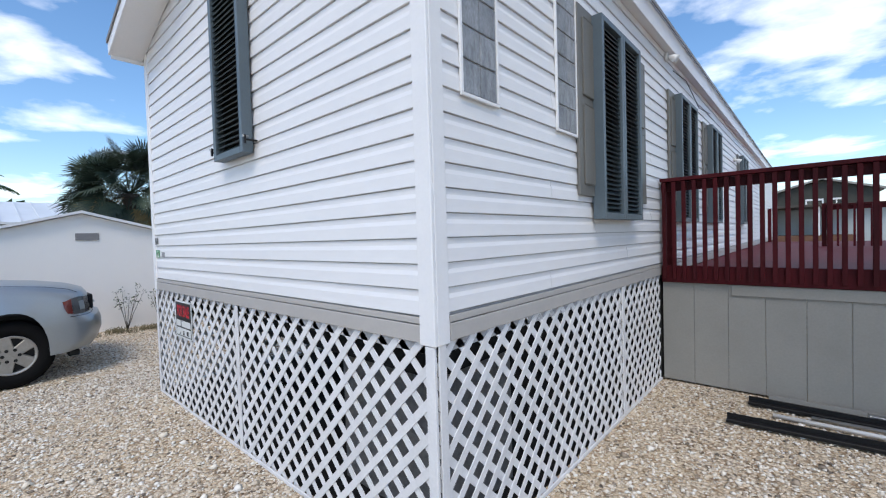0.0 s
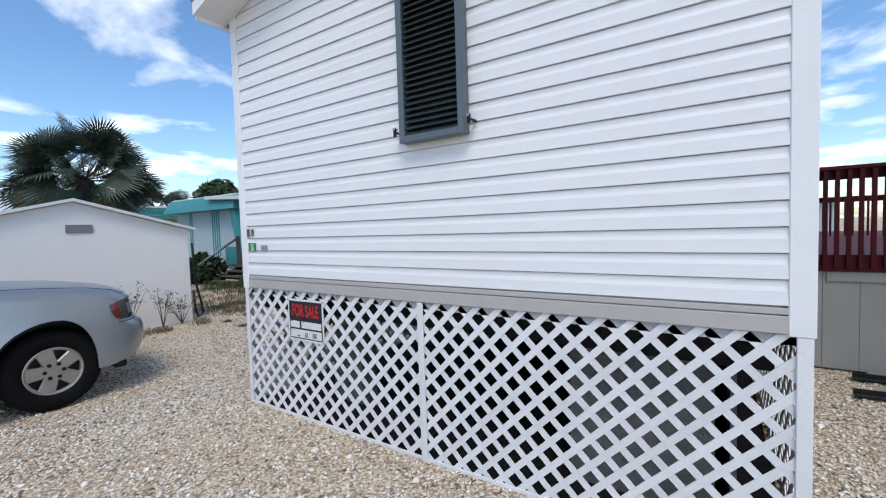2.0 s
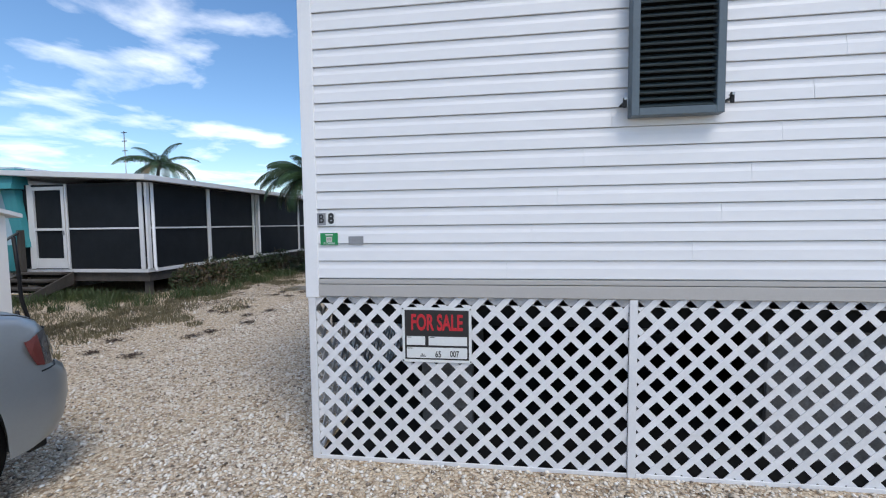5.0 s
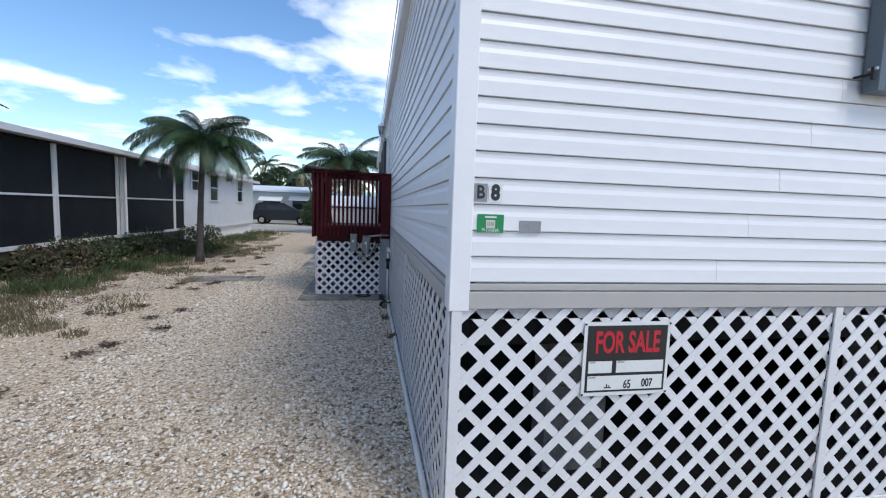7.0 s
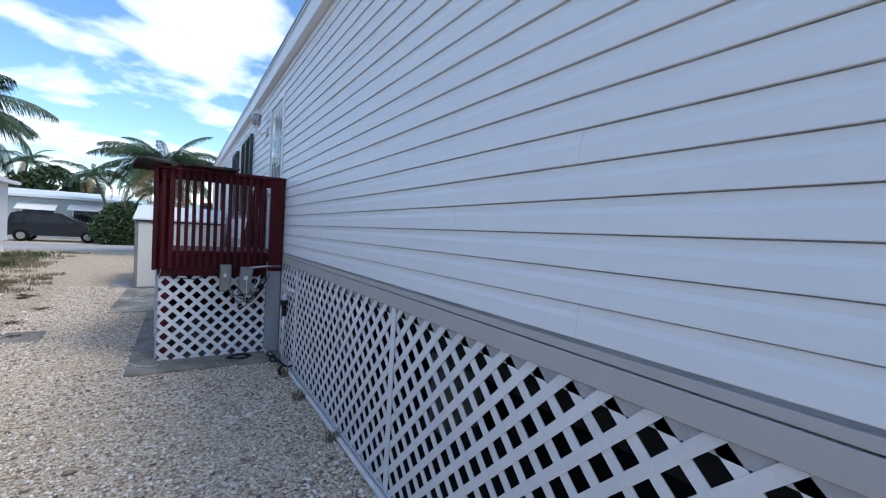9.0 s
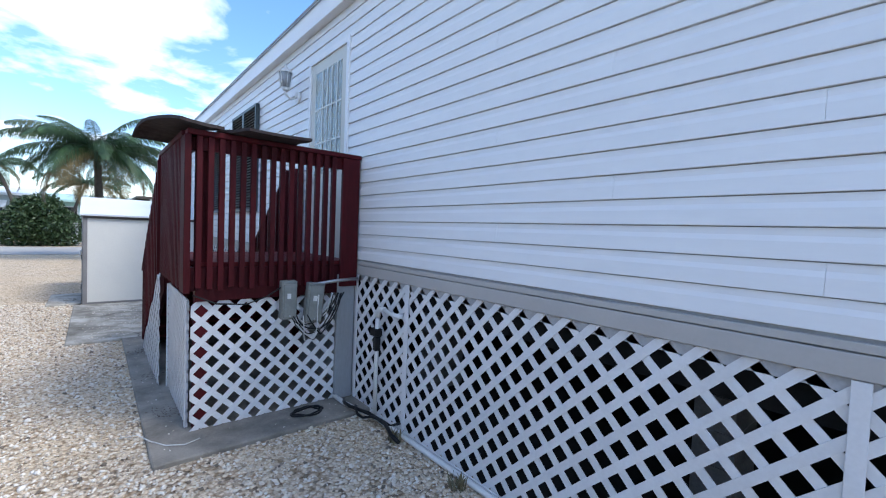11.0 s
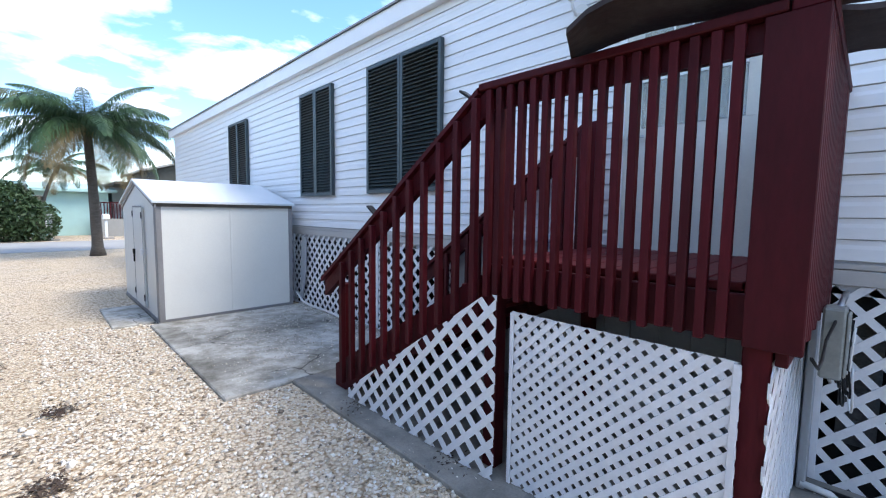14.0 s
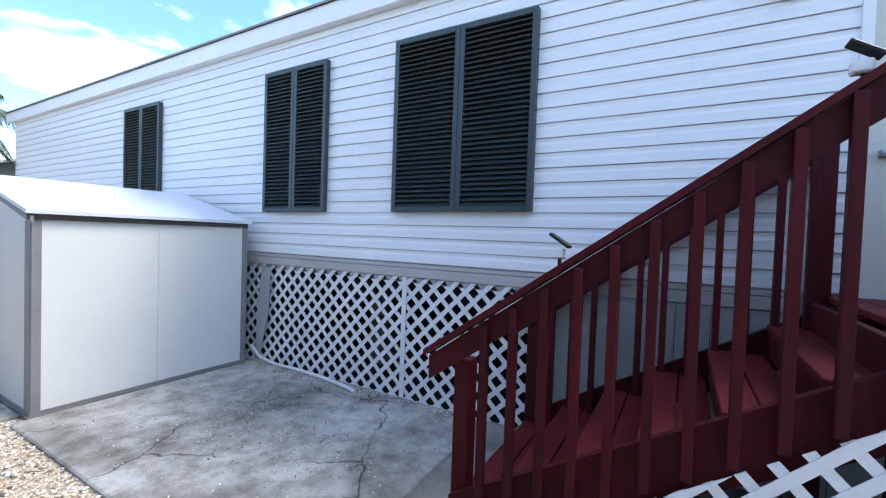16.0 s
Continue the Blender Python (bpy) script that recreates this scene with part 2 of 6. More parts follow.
def lattice(name, poly, m, label, period=0.172, width=0.041, thick=0.006, group="lattice panels", battens=(), hole=None, category="lattice panel"):
    """A panel of crossed slats within a convex polygon (u, v), laid by the matrix m; local -w is its face; hole: the centre of one opening."""
    root = thing(name, label, category, group=group)
    root.matrix_basis = m
    us, vs = [p[0] for p in poly], [p[1] for p in poly]
    step = period / math.sqrt(2)
    for layer, (dx, dy) in enumerate(((math.sqrt(0.5), math.sqrt(0.5)), (math.sqrt(0.5), -math.sqrt(0.5)))):
        nx, ny = -dy, dx
        ds = [u * nx + v * ny for u, v in poly]
        shift = (hole[0] * nx + hole[1] * ny + step / 2) % step if hole else 0.0
        k = math.floor(min(ds) / step) - 1
        while k * step < max(ds) + step:
            c = k * step + shift
            q = clip(poly, nx * (c - width / 2), ny * (c - width / 2), nx, ny)
            if len(q) > 2:
                q = clip(q, nx * (c + width / 2), ny * (c + width / 2), -nx, -ny)
            k += 1
            if len(q) < 3:
                continue
            area = abs(sum(a[0] * b[1] - a[1] * b[0] for a, b in zip(q, q[1:] + q[:1]))) / 2
            if area < 2e-4:
                continue
            w0 = -thick if layer == 0 else 0.0
            w1 = w0 + thick - 0.0005
            n = len(q)
            ve = [(a[0], w0, a[1]) for a in q] + [(a[0], w1, a[1]) for a in q]
            fa = [list(range(n)), list(range(2 * n - 1, n - 1, -1))] + [[i, i + n, (i + 1) % n + n, (i + 1) % n] for i in range(n)]
            part("slat", (ve, fa), M_LATT, root)
    for u0, u1, v0, v1 in battens:
        part("batten", boxes((u0, u1, -thick - 0.012, -thick - 0.001, v0, v1), bevel=0.002), M_LATT, root)
    return root


# ---- the ground ----
def gravel_material():
    """Crushed limestone: cells of pale and grey chips over sandy fine grit, crevice shade painted round the cells, with
    bare sandy and soil patches further off.
    """
    m = bpy.data.materials.new("crushed_limestone")
    m.use_nodes = True
    nt = m.node_tree
    N, L = nt.nodes, nt.links
    b = N["Principled BSDF"]
    b.inputs["Roughness"].default_value = 0.95
    b.inputs["Specular IOR Level"].default_value = 0.2
    tc = N.new("ShaderNodeTexCoord")
    warp = N.new("ShaderNodeTexNoise")
    warp.inputs["Scale"].default_value, warp.inputs["Detail"].default_value = 30, 2
    L.new(tc.outputs["Object"], warp.inputs["Vector"])
    wm = N.new("ShaderNodeVectorMath")
    wm.operation = "MULTIPLY_ADD"
    wm.inputs[1].default_value = (0.02, 0.02, 0.0)
    L.new(warp.outputs["Color"], wm.inputs[0])
    L.new(tc.outputs["Object"], wm.inputs[2])
    cells = []
    for s in (38.0, 85.0):
        v = N.new("ShaderNodeTexVoronoi")
        v.inputs["Scale"].default_value = s
        L.new(wm.outputs[0], v.inputs["Vector"])
        cells.append(v)
    chip = N.new("ShaderNodeValToRGB")
    e = chip.color_ramp.elements
    e[0].position, e[0].color = 0.0, (0.20, 0.17, 0.14, 1)
    e[1].position, e[1].color = 1.0, (0.78, 0.74, 0.67, 1)
    for p, c in ((0.15, (0.50, 0.43, 0.35, 1)), (0.45, (0.72, 0.64, 0.53, 1)), (0.8, (0.80, 0.75, 0.67, 1))):
        k = e.new(p)
        k.color = c
    sep = N.new("ShaderNodeSeparateColor")
    L.new(cells[0].outputs["Color"], sep.inputs[0])
    L.new(sep.outputs[0], chip.inputs[0])
    small = N.new("ShaderNodeValToRGB")
    small.color_ramp.elements[0].color, small.color_ramp.elements[1].color = (0.56, 0.49, 0.39, 1), (0.84, 0.76, 0.64, 1)
    sep2 = N.new("ShaderNodeSeparateColor")
    L.new(cells[1].outputs["Color"], sep2.inputs[0])
    L.new(sep2.outputs[0], small.inputs[0])
    patch = N.new("ShaderNodeTexNoise")
    patch.inputs["Scale"].default_value, patch.inputs["Detail"].default_value = 0.9, 4
    L.new(tc.outputs["Object"], patch.inputs["Vector"])
    pr = N.new("ShaderNodeValToRGB")
    pr.color_ramp.elements[0].position, pr.color_ramp.elements[1].position = 0.42, 0.6
    L.new(patch.outputs["Fac"], pr.inputs[0])
    mx = N.new("ShaderNodeMixRGB")
    L.new(pr.outputs[0], mx.inputs[0])
    L.new(chip.outputs[0], mx.inputs[1])
    L.new(small.outputs[0], mx.inputs[2])
    # wheel worn and sandy tint
    tint = N.new("ShaderNodeMixRGB")
    tint.blend_type = "MULTIPLY"
    tint.inputs[0].default_value = 1.0
    t2 = N.new("ShaderNodeValToRGB")
    t2.color_ramp.elements[0].color, t2.color_ramp.elements[1].color = (0.99, 0.88, 0.74, 1), (1.0, 0.95, 0.87, 1)
    big = N.new("ShaderNodeTexNoise")
    big.inputs["Scale"].default_value, big.inputs["Detail"].default_value = 0.35, 6
    L.new(tc.outputs["Object"], big.inputs["Vector"])
    L.new(big.outputs["Fac"], t2.inputs[0])
    L.new(mx.outputs[0], tint.inputs[1])
    L.new(t2.outputs[0], tint.inputs[2])
    # cell rims darkened to brown: crevice shade between chips put into the colour
    crevice_shade = N.new("ShaderNodeValToRGB")
    crevice_shade.color_ramp.elements[0].position, crevice_shade.color_ramp.elements[1].position = 0.45, 0.85
    crevice_shade.color_ramp.elements[0].color, crevice_shade.color_ramp.elements[1].color = (1, 1, 1, 1), (0.50, 0.43, 0.36, 1)
    L.new(cells[0].outputs["Distance"], crevice_shade.inputs[0])
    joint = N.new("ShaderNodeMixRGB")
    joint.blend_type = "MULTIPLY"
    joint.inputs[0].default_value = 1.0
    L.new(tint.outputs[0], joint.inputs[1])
    L.new(crevice_shade.outputs[0], joint.inputs[2])
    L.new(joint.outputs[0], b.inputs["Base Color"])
    bp = N.new("ShaderNodeBump")
    bp.inputs["Strength"].default_value, bp.inputs["Distance"].default_value = 1.0, 0.02
    bp.invert = True
    L.new(cells[0].outputs["Distance"], bp.inputs["Height"])
    bp2 = N.new("ShaderNodeBump")
    bp2.invert = True
    bp2.inputs["Strength"].default_value, bp2.inputs["Distance"].default_value = 0.8, 0.008
    L.new(cells[1].outputs["Distance"], bp2.inputs["Height"])
    L.new(bp.outputs[0], bp2.inputs["Normal"])
    L.new(bp2.outputs[0], b.inputs["Normal"])
    return m


def chip_material():
    m = mat("limestone_chip", (0.70, 0.66, 0.58), 0.9, var=0.1, scale=20, fine=120, bump=0.3, spec=0.2)
    nt = m.node_tree
    g = nt.nodes.new("ShaderNodeNewGeometry")
    r = nt.nodes.new("ShaderNodeValToRGB")
    e = r.color_ramp.elements
    e[0].position, e[0].color = 0.0, (0.13, 0.11, 0.09, 1)
    e[1].position, e[1].color = 1.0, (0.84, 0.81, 0.75, 1)
    for p, c in ((0.12, (0.43, 0.35, 0.27, 1)), (0.38, (0.72, 0.63, 0.51, 1)), (0.8, (0.84, 0.78, 0.69, 1))):
        k = e.new(p)
        k.color = c
    nt.links.new(g.outputs["Random Per Island"], r.inputs[0])
    nt.links.new(r.outputs[0], nt.nodes["Principled BSDF"].inputs["Base Color"])
    return m


def scatter_stones(name, areas, seed, r0, r1, material, height=0.0):
    """Loose chips lying on the ground: areas are (x0, x1, y0, y1, count)."""
    rng = np.random.default_rng(seed)
    xs, ys = [], []
    for x0, x1, y0, y1, n in areas:
        xs.append(rng.uniform(x0, x1, n))
        ys.append(rng.uniform(y0, y1, n))
    x, y = np.concatenate(xs), np.concatenate(ys)
    keep = ~((x > XW0 - 0.02) & (x < XE0 + 0.02) & (y > YS0 - 0.02)) & ~((x > -7.10) & (y > 6.76) & (y < 10.45) & (x < -5)) & ~((x > -7.655) & (y > 10.43) & (y < 13.4) & (x < -5)) & ~((x > -1.3) & (y > 5.0))
    if height:
        keep[:] = True
    x, y = x[keep], y[keep]
    n = len(x)
    base = np.array([(1, 0, 0), (0.3, 0.95, 0.1), (-0.8, 0.6, -0.1), (-0.8, -0.6, 0.1), (0.3, -0.95, -0.1), (0.1, 0, 0.8), (-0.1, 0.1, -0.7)])
    tri = np.array([(0, 1, 5), (1, 2, 5), (2, 3, 5), (3, 4, 5), (4, 0, 5), (1, 0, 6), (2, 1, 6), (3, 2, 6), (4, 3, 6), (0, 4, 6)])
    r = r0 + (r1 - r0) * rng.random(n) ** 2.2
    v = base[None] + rng.normal(0, 0.16, (n, 7, 3))
    v[:, :, 2] *= rng.uniform(0.45, 0.9, (n, 1))
    a, t = rng.uniform(0, 2 * np.pi, n), rng.normal(0, 0.3, n)
    ca, sa, ct, st = np.cos(a)[:, None], np.sin(a)[:, None], np.cos(t)[:, None], np.sin(t)[:, None]
    vx, vz = v[:, :, 0] * ct - v[:, :, 2] * st, v[:, :, 0] * st + v[:, :, 2] * ct
    vy = v[:, :, 1] * rng.uniform(0.6, 1.0, (n, 1))
    px, py = vx * ca - vy * sa, vx * sa + vy * ca
    P = np.stack([px * r[:, None] + x[:, None], py * r[:, None] + y[:, None], vz * r[:, None] + (r * 0.3)[:, None] + height], -1).reshape(-1, 3)
    F = (tri[None] + (np.arange(n) * 7)[:, None, None]).reshape(-1, 3)
    me = bpy.data.meshes.new(name)
    me.vertices.add(len(P))
    me.vertices.foreach_set("co", P.ravel())
    me.loops.add(F.size)
    me.loops.foreach_set("vertex_index", F.ravel())
    me.polygons.add(len(F))
    me.polygons.foreach_set("loop_start", np.arange(0, F.size, 3))
    me.update()
    me.validate()
    me.materials.append(material)
    return tagged(new(name, me), "loose pale crushed limestone gravel lying over the ground", "gravel", kind="stuff")


XW0, XE0, YS0 = -5.53, -1.26, 1.34


def build_ground():
    bm = bmesh.new()
    bmesh.ops.create_grid(bm, x_segments=2, y_segments=2, size=400)
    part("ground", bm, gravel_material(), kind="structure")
    road = part("road", boxes((-60, 60, 27.2, 33.0, -0.05, 0.012)), M_ASPH, kind="structure")


build_ground()
chips = chip_material()
scatter_stones("gravel", [(-8.6, -5.5, 1.3, 9.0, 26000), (-6.8, 1.6, 0.0, 1.35, 15000), (-7.0, -0.5, -0.8, 0.0, 3000), (-1.3, 1.8, 1.3, 5.0, 12000), (-9.5, -5.5, -0.5, 3.0, 9000),
                          (-8.7, -7.0, 9.0, 14.0, 8000), (-11.0, -8.0, 3.0, 14.0, 9000)], 5, 0.007, 0.021, chips)
scatter_stones("larger_stones", [(-9.5, 1.5, -0.5, 1.4, 350), (-11.5, -5.5, 1.3, 14.0, 600), (-1.3, 1.8, 1.3, 5.0, 170)], 9, 0.018, 0.042, chips)

# ---- the white mobile home ----
XW, XE, YS, YN = -5.53, -1.26, 1.34, 21.7
SK, BT = 1.165, 1.262          # top of the skirting, top of the band
EAVE, RIDGE = 3.84, 4.48
COURSE, SZ = 0.1184, 1.2875
house = thing("mobile_home", "long white vinyl sided mobile home on lattice skirted piers", "mobile home", at=(0, 0, 0))


def siding_profile(z0, h):
    """Outline (out, z) of one course of siding: a bulged face with a lip at its foot."""
    return [(0.0, z0 + 0.0045), (0.016, z0 + 0.0045), (0.0172, z0 + 0.007), (0.0155, z0 + 0.03), (0.0135, z0 + h * 0.58), (0.0075, z0 + h * 0.76), (0.0068, z0 + h), (0.0, z0 + h)]


def side_wall(name, along0, along1, fixed, axis, out, top, first, pitch, holes=()):
    """A wall of siding. axis: along which it runs; out: +1 or -1, the side it faces."""
    core = boxes((fixed - 0.10, fixed, along0, along1, BT - 0.15, top) if (axis == "y" and out > 0) else
                 (fixed, fixed + 0.10, along0, along1, BT - 0.15, top) if axis == "y" else
                 (along0, along1, fixed, fixed + 0.10, BT - 0.15, top))
    w = part(name, core, M_BACK, house, kind="structure")
    for i in range(int(math.ceil((top - first) / pitch))):
        z0 = first + i * pitch
        h = min(pitch, top - z0)
        prof = siding_profile(z0, h)
        segs = [(along0 + 0.06, along1 - 0.06)]
        for h0, h1, hz0, hz1 in holes:
            if z0 + h * 0.5 > hz0 and z0 + h * 0.5 < hz1:
                new_segs = []
                for a, b in segs:
                    if a < h0 < b:
                        new_segs.append((a, h0))
                    if a < h1 < b:
                        new_segs.append((h1, b))
                    if b <= h0 or a >= h1:
                        new_segs.append((a, b))
                segs = new_segs
        for a, b in segs:
            cuts = [a] + [c for c in (along0 + 1.1 + (i * 1.47) % 3.66 + 3.66 * q for q in range(6)) if a + 0.4 < c < b - 0.4] + [b]
            for q, (c0, c1) in enumerate(zip(cuts, cuts[1:])):
                lap = 0.0012 * (q % 2)
                poly = [(fixed + out * (p[0] + (lap if p[0] else 0)), p[1]) for p in prof]
                part("siding_course", prism(poly, "y", c0, c1 + (0.0 if q == len(cuts) - 2 else -0.0008)), M_SIDING, w)
    return w


def gable_wall():
    xm = (XW + XE) / 2
    core = prism([(XW + 0.001, BT - 0.15), (XE - 0.001, BT - 0.15), (XE - 0.001, EAVE), (xm, RIDGE), (XW + 0.001, EAVE)], "y", YS, YS + 0.10)
    w = part("wall_south", core, M_BACK, house, kind="structure")
    slope = (RIDGE - EAVE) / (xm - XW)
    z0, row = SZ, 0
    while z0 < RIDGE - 0.03:
        prof = siding_profile(z0, COURSE)

        def span(z):
            inset = max(0.0, (z - EAVE) / slope)
            return XW + 0.06 + inset, XE - 0.06 - inset
        lo, hi = span(z0), span(z0 + COURSE)
        if hi[1] - hi[0] > 0.1:
            joint = lo[0] + 1.3 + (row * 1.13) % 2.1
            pieces = [(0, joint), (joint + 0.0008, 9)] if z0 < EAVE - 0.2 else [(0, 9)]
            for q, (c0, c1) in enumerate(pieces):
                vs = []
                for o, z in prof:
                    x0, x1 = span(z)
                    y = YS - o - (0.0012 * q if o else 0)
                    vs += [(x0 if q == 0 else c0, y, z), (x1 if c1 == 9 else c1, y, z)]
                n = len(prof)
                fs = [(2 * k, 2 * k + 1, (2 * k + 3) % (2 * n), (2 * k + 2) % (2 * n)) for k in range(n)] + [tuple(range(0, 2 * n, 2))[::-1], tuple(range(1, 2 * n, 2))]
                part("siding_course", (vs, fs), M_SIDING, w)
        z0 += COURSE
        row += 1
    # a plain north end
    part("wall_north", prism([(XW, BT - 0.15), (XE, BT - 0.15), (XE, EAVE), (xm, RIDGE), (XW, EAVE)], "y", YN - 0.1, YN), M_SIDING, house, kind="structure")


DOOR_Y0, DOOR_Y1, DOOR_Z0, DOOR_Z1 = 7.33, 8.29, 1.16, 3.39
gable_wall()
side_wall("wall_west", YS, YN, XW, "y", -1, EAVE, 1.2945, 0.1150, holes=[(DOOR_Y0, DOOR_Y1, DOOR_Z0, DOOR_Z1)])
side_wall("wall_east", YS, YN, XE, "y", 1, EAVE, 1.2955, 0.1158)

# roof with overhangs, fascia and soffit
xm = (XW + XE) / 2
OV, OG = 0.10, 0.30
sl = (RIDGE - EAVE) / (xm - XW)
roof_poly = [(XW - OV, EAVE - sl * OV), (xm, RIDGE), (XE + OV, EAVE - sl * OV), (XE + OV, EAVE - sl * OV + 0.05), (xm, RIDGE + 0.06), (XW - OV, EAVE - sl * OV + 0.05)]
part("roof", prism([(p[0], p[1] + 0.06) for p in roof_poly], "y", YS - OG, YN + 0.2), M_ROOF, house, kind="structure")
for s, x in ((-1, XW - OV), (1, XE + OV)):
    x0, x1 = sorted((x, x + s * -0.02))
    part("fascia", boxes((x0, x1, YS - OG, YN + 0.2, EAVE - 0.165, EAVE + 0.05), bevel=0.004), M_TRIMW, house)
    x0, x1 = sorted((x - s * 0.02, (XW if s < 0 else XE) + s * 0.002))
    part("soffit", boxes((x0, x1, YS + 0.0, YN, EAVE - 0.16, EAVE - 0.145)), M_TRIMW, house)
for s in (-1, 1):
    a, b = (XW - OV, xm) if s < 0 else (xm, XE + OV)
    za, zb = (EAVE - sl * OV, RIDGE) if s < 0 else (RIDGE, EAVE - sl * OV)
    part("rake_board", prism([(a, za - 0.10), (b, zb - 0.10), (b, zb + 0.055), (a, za + 0.055)], "y", YS - OG - 0.02, YS - OG), M_TRIMW, house)
    part("rake_soffit", prism([(a, za - 0.10), (b, zb - 0.10), (b, zb - 0.085), (a, za - 0.085)], "y", YS - OG + 0.001, YS - 0.02), M_TRIMW, house)

part("drip_edge", boxes((XE + OV + 0.021, XE + OV + 0.034, YS - OG, YN + 0.2, EAVE + 0.015, EAVE + 0.052)), M_SHEDT, house)
part("drip_edge", boxes((XW - OV - 0.030, XW - OV - 0.021, YS - OG, YN + 0.2, EAVE + 0.03, EAVE + 0.052)), M_SHEDT, house)
for s in (-1, 1):
    a, b = (XW - OV, xm) if s < 0 else (xm, XE + OV)
    za, zb = (EAVE - sl * OV, RIDGE) if s < 0 else (RIDGE, EAVE - sl * OV)
    part("drip_edge", prism([(a, za + 0.02), (b, zb + 0.02), (b, zb + 0.06), (a, za + 0.06)], "y", YS - OG - 0.034, YS - OG - 0.021), M_SHEDT, house)

# corner posts
for cx, sx in ((XW, -1), (XE, 1)):
    x0, x1 = sorted((cx + sx * 0.022, cx - sx * 0.075))
    xa, xb = sorted((cx + sx * 0.022, cx + sx * 0.001))
    part("corner_post", boxes((x0, x1, YS - 0.022, YS - 0.001, SK - 0.01, EAVE - 0.01), bevel=0.004), M_TRIMW, house)
    part("corner_post", boxes((xa, xb, YS, YS + 0.085, SK - 0.01, EAVE - 0.1), bevel=0.004), M_TRIMW, house)
# grey band under the siding
part("skirt_band", boxes((XW + 0.07, XE - 0.07, YS - 0.022, YS - 0.001, SK, BT - 0.016), bevel=0.003), M_BAND, house)
part("skirt_band", boxes((XW - 0.022, XW - 0.001, YS + 0.09, YN, SK, BT - 0.016), bevel=0.003), M_BAND, house)
part("skirt_band", boxes((XE + 0.001, XE + 0.022, YS + 0.09, YN, SK, BT - 0.016), bevel=0.003), M_BAND, house)
# underside shade of the home is in the floor's near-black colour
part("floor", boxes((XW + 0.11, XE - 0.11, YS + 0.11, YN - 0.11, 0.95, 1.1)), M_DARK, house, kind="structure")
# starter channel between the band and the lowest course
part("starter_channel", boxes((XW + 0.07, XE - 0.07, YS - 0.020, YS - 0.001, BT - 0.010, SZ - 0.005), bevel=0.002), M_BAND, house)
part("starter_channel", boxes((XW - 0.020, XW - 0.001, YS + 0.09, YN, BT - 0.010, SZ - 0.005), bevel=0.002), M_BAND, house)
part("starter_channel", boxes((XE + 0.001, XE + 0.020, YS + 0.09, YN, BT - 0.010, SZ - 0.005), bevel=0.002), M_BAND, house)

LW = "white plastic diamond lattice skirting panel below the white mobile home"
UP = Matrix.Identity(4)


def face_m(x, y, z, ang):
    return pose(x, y, z, 0, 0, ang)


def skirt_rect(x, y, ang, length, hole=(0.1, 1.075), period=0.158):
    b = [(0.0, 0.05, 0.0, SK - 0.004), (0.051, length - 0.002, 0.0, 0.028)]
    return lattice("lattice_panel", [(0, 0), (length, 0), (length, SK - 0.004), (0, SK - 0.004)], face_m(x, y, 0, ang), LW, battens=b, hole=hole, period=period, width=0.040)


# south end: local u runs along +x, face to -y
skirt_rect(XW - 0.006, YS, 0, 2.13, (0.085, 1.073), 0.161)
skirt_rect(XW + 2.126, YS, 0, XE - XW - 2.12, (0.961, 1.084), 0.157)
skirt_end = part("corner_batten", boxes((XE - 0.045, XE + 0.012, YS - 0.019, YS - 0.001, 0.0, SK - 0.012), bevel=0.003), M_LATT, house)
part("corner_batten", boxes((XW - 0.018, XW - 0.006, YS + 0.001, YS + 0.06, 0.0, SK - 0.012), bevel=0.003), M_LATT, house)
# west side: u runs along -y (face to -x)
def west_panels():
    ys = [YS + 0.01, 3.83, 6.30, 7.10]
    for a, b in zip(ys, ys[1:]):
        skirt_rect(XW, b, -90, b - a, {6.30: (0.172, 1.075), 7.10: (0.348, 1.080)}.get(b, (0.1, 1.075)), 0.156)
    ys = [9.97, 11.35, 13.75, 16.2, 18.6, YN]
    for a, b in zip(ys, ys[1:]):
        skirt_rect(XW, b, -90, b - a)
west_panels()
for a, b in ((YS + 0.01, 3.76), (3.76, 5.0)):
    skirt_rect(XE, a, 90, b - a, (0.05, 1.014))
# added near-black boards, unseen from outside: keep daylight out below the floor
skirt_closed = part("dark_blocker_east", boxes((XE - 0.02, XE, 5.01, YN, 0.0, SK - 0.002)), M_DARK, house, kind="structure")
part("dark_blocker_north", boxes((XW + 0.01, XE - 0.03, YN - 0.05, YN - 0.02, 0.0, SK - 0.002)), M_DARK, house, kind="structure")
# near-black sheet over the ground: shade under the home put into its colour
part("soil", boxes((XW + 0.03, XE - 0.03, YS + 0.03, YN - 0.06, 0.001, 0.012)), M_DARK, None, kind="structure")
for i, y in enumerate((1.9, 4.4, 6.9, 9.6, 12.2, 14.8, 17.5, 20.2)):
    for x in (XW + 0.9, XE - 0.9):
        p = thing("block_pier", "grey concrete block pier below the mobile home floor", "pier", at=(x, y, 0), group="block piers under the house")
        for k in range(5):
            part("concrete_block", boxes((-0.2, 0.2, -0.1, 0.1, k * 0.19, k * 0.19 + 0.186)), M_BLOCK, p)


bk = thing("backing_panel", "grey cement board standing behind the corner lattice skirting", "board")
part("board", boxes((XE - 1.15, XE - 0.35, YS + 0.30, YS + 0.33, 0.0, 1.05)), M_BLOCK, bk)
part("board", boxes((XE - 0.28, XE - 0.25, YS + 0.30, YS + 1.0, 0.0, 1.0)), M_BLOCK, bk)
# added sheet: stops the view through, its near-black stands for shade inside
bk2 = thing("backing_panel", "near-black sheet added behind the east lattice to block the view through", "board")
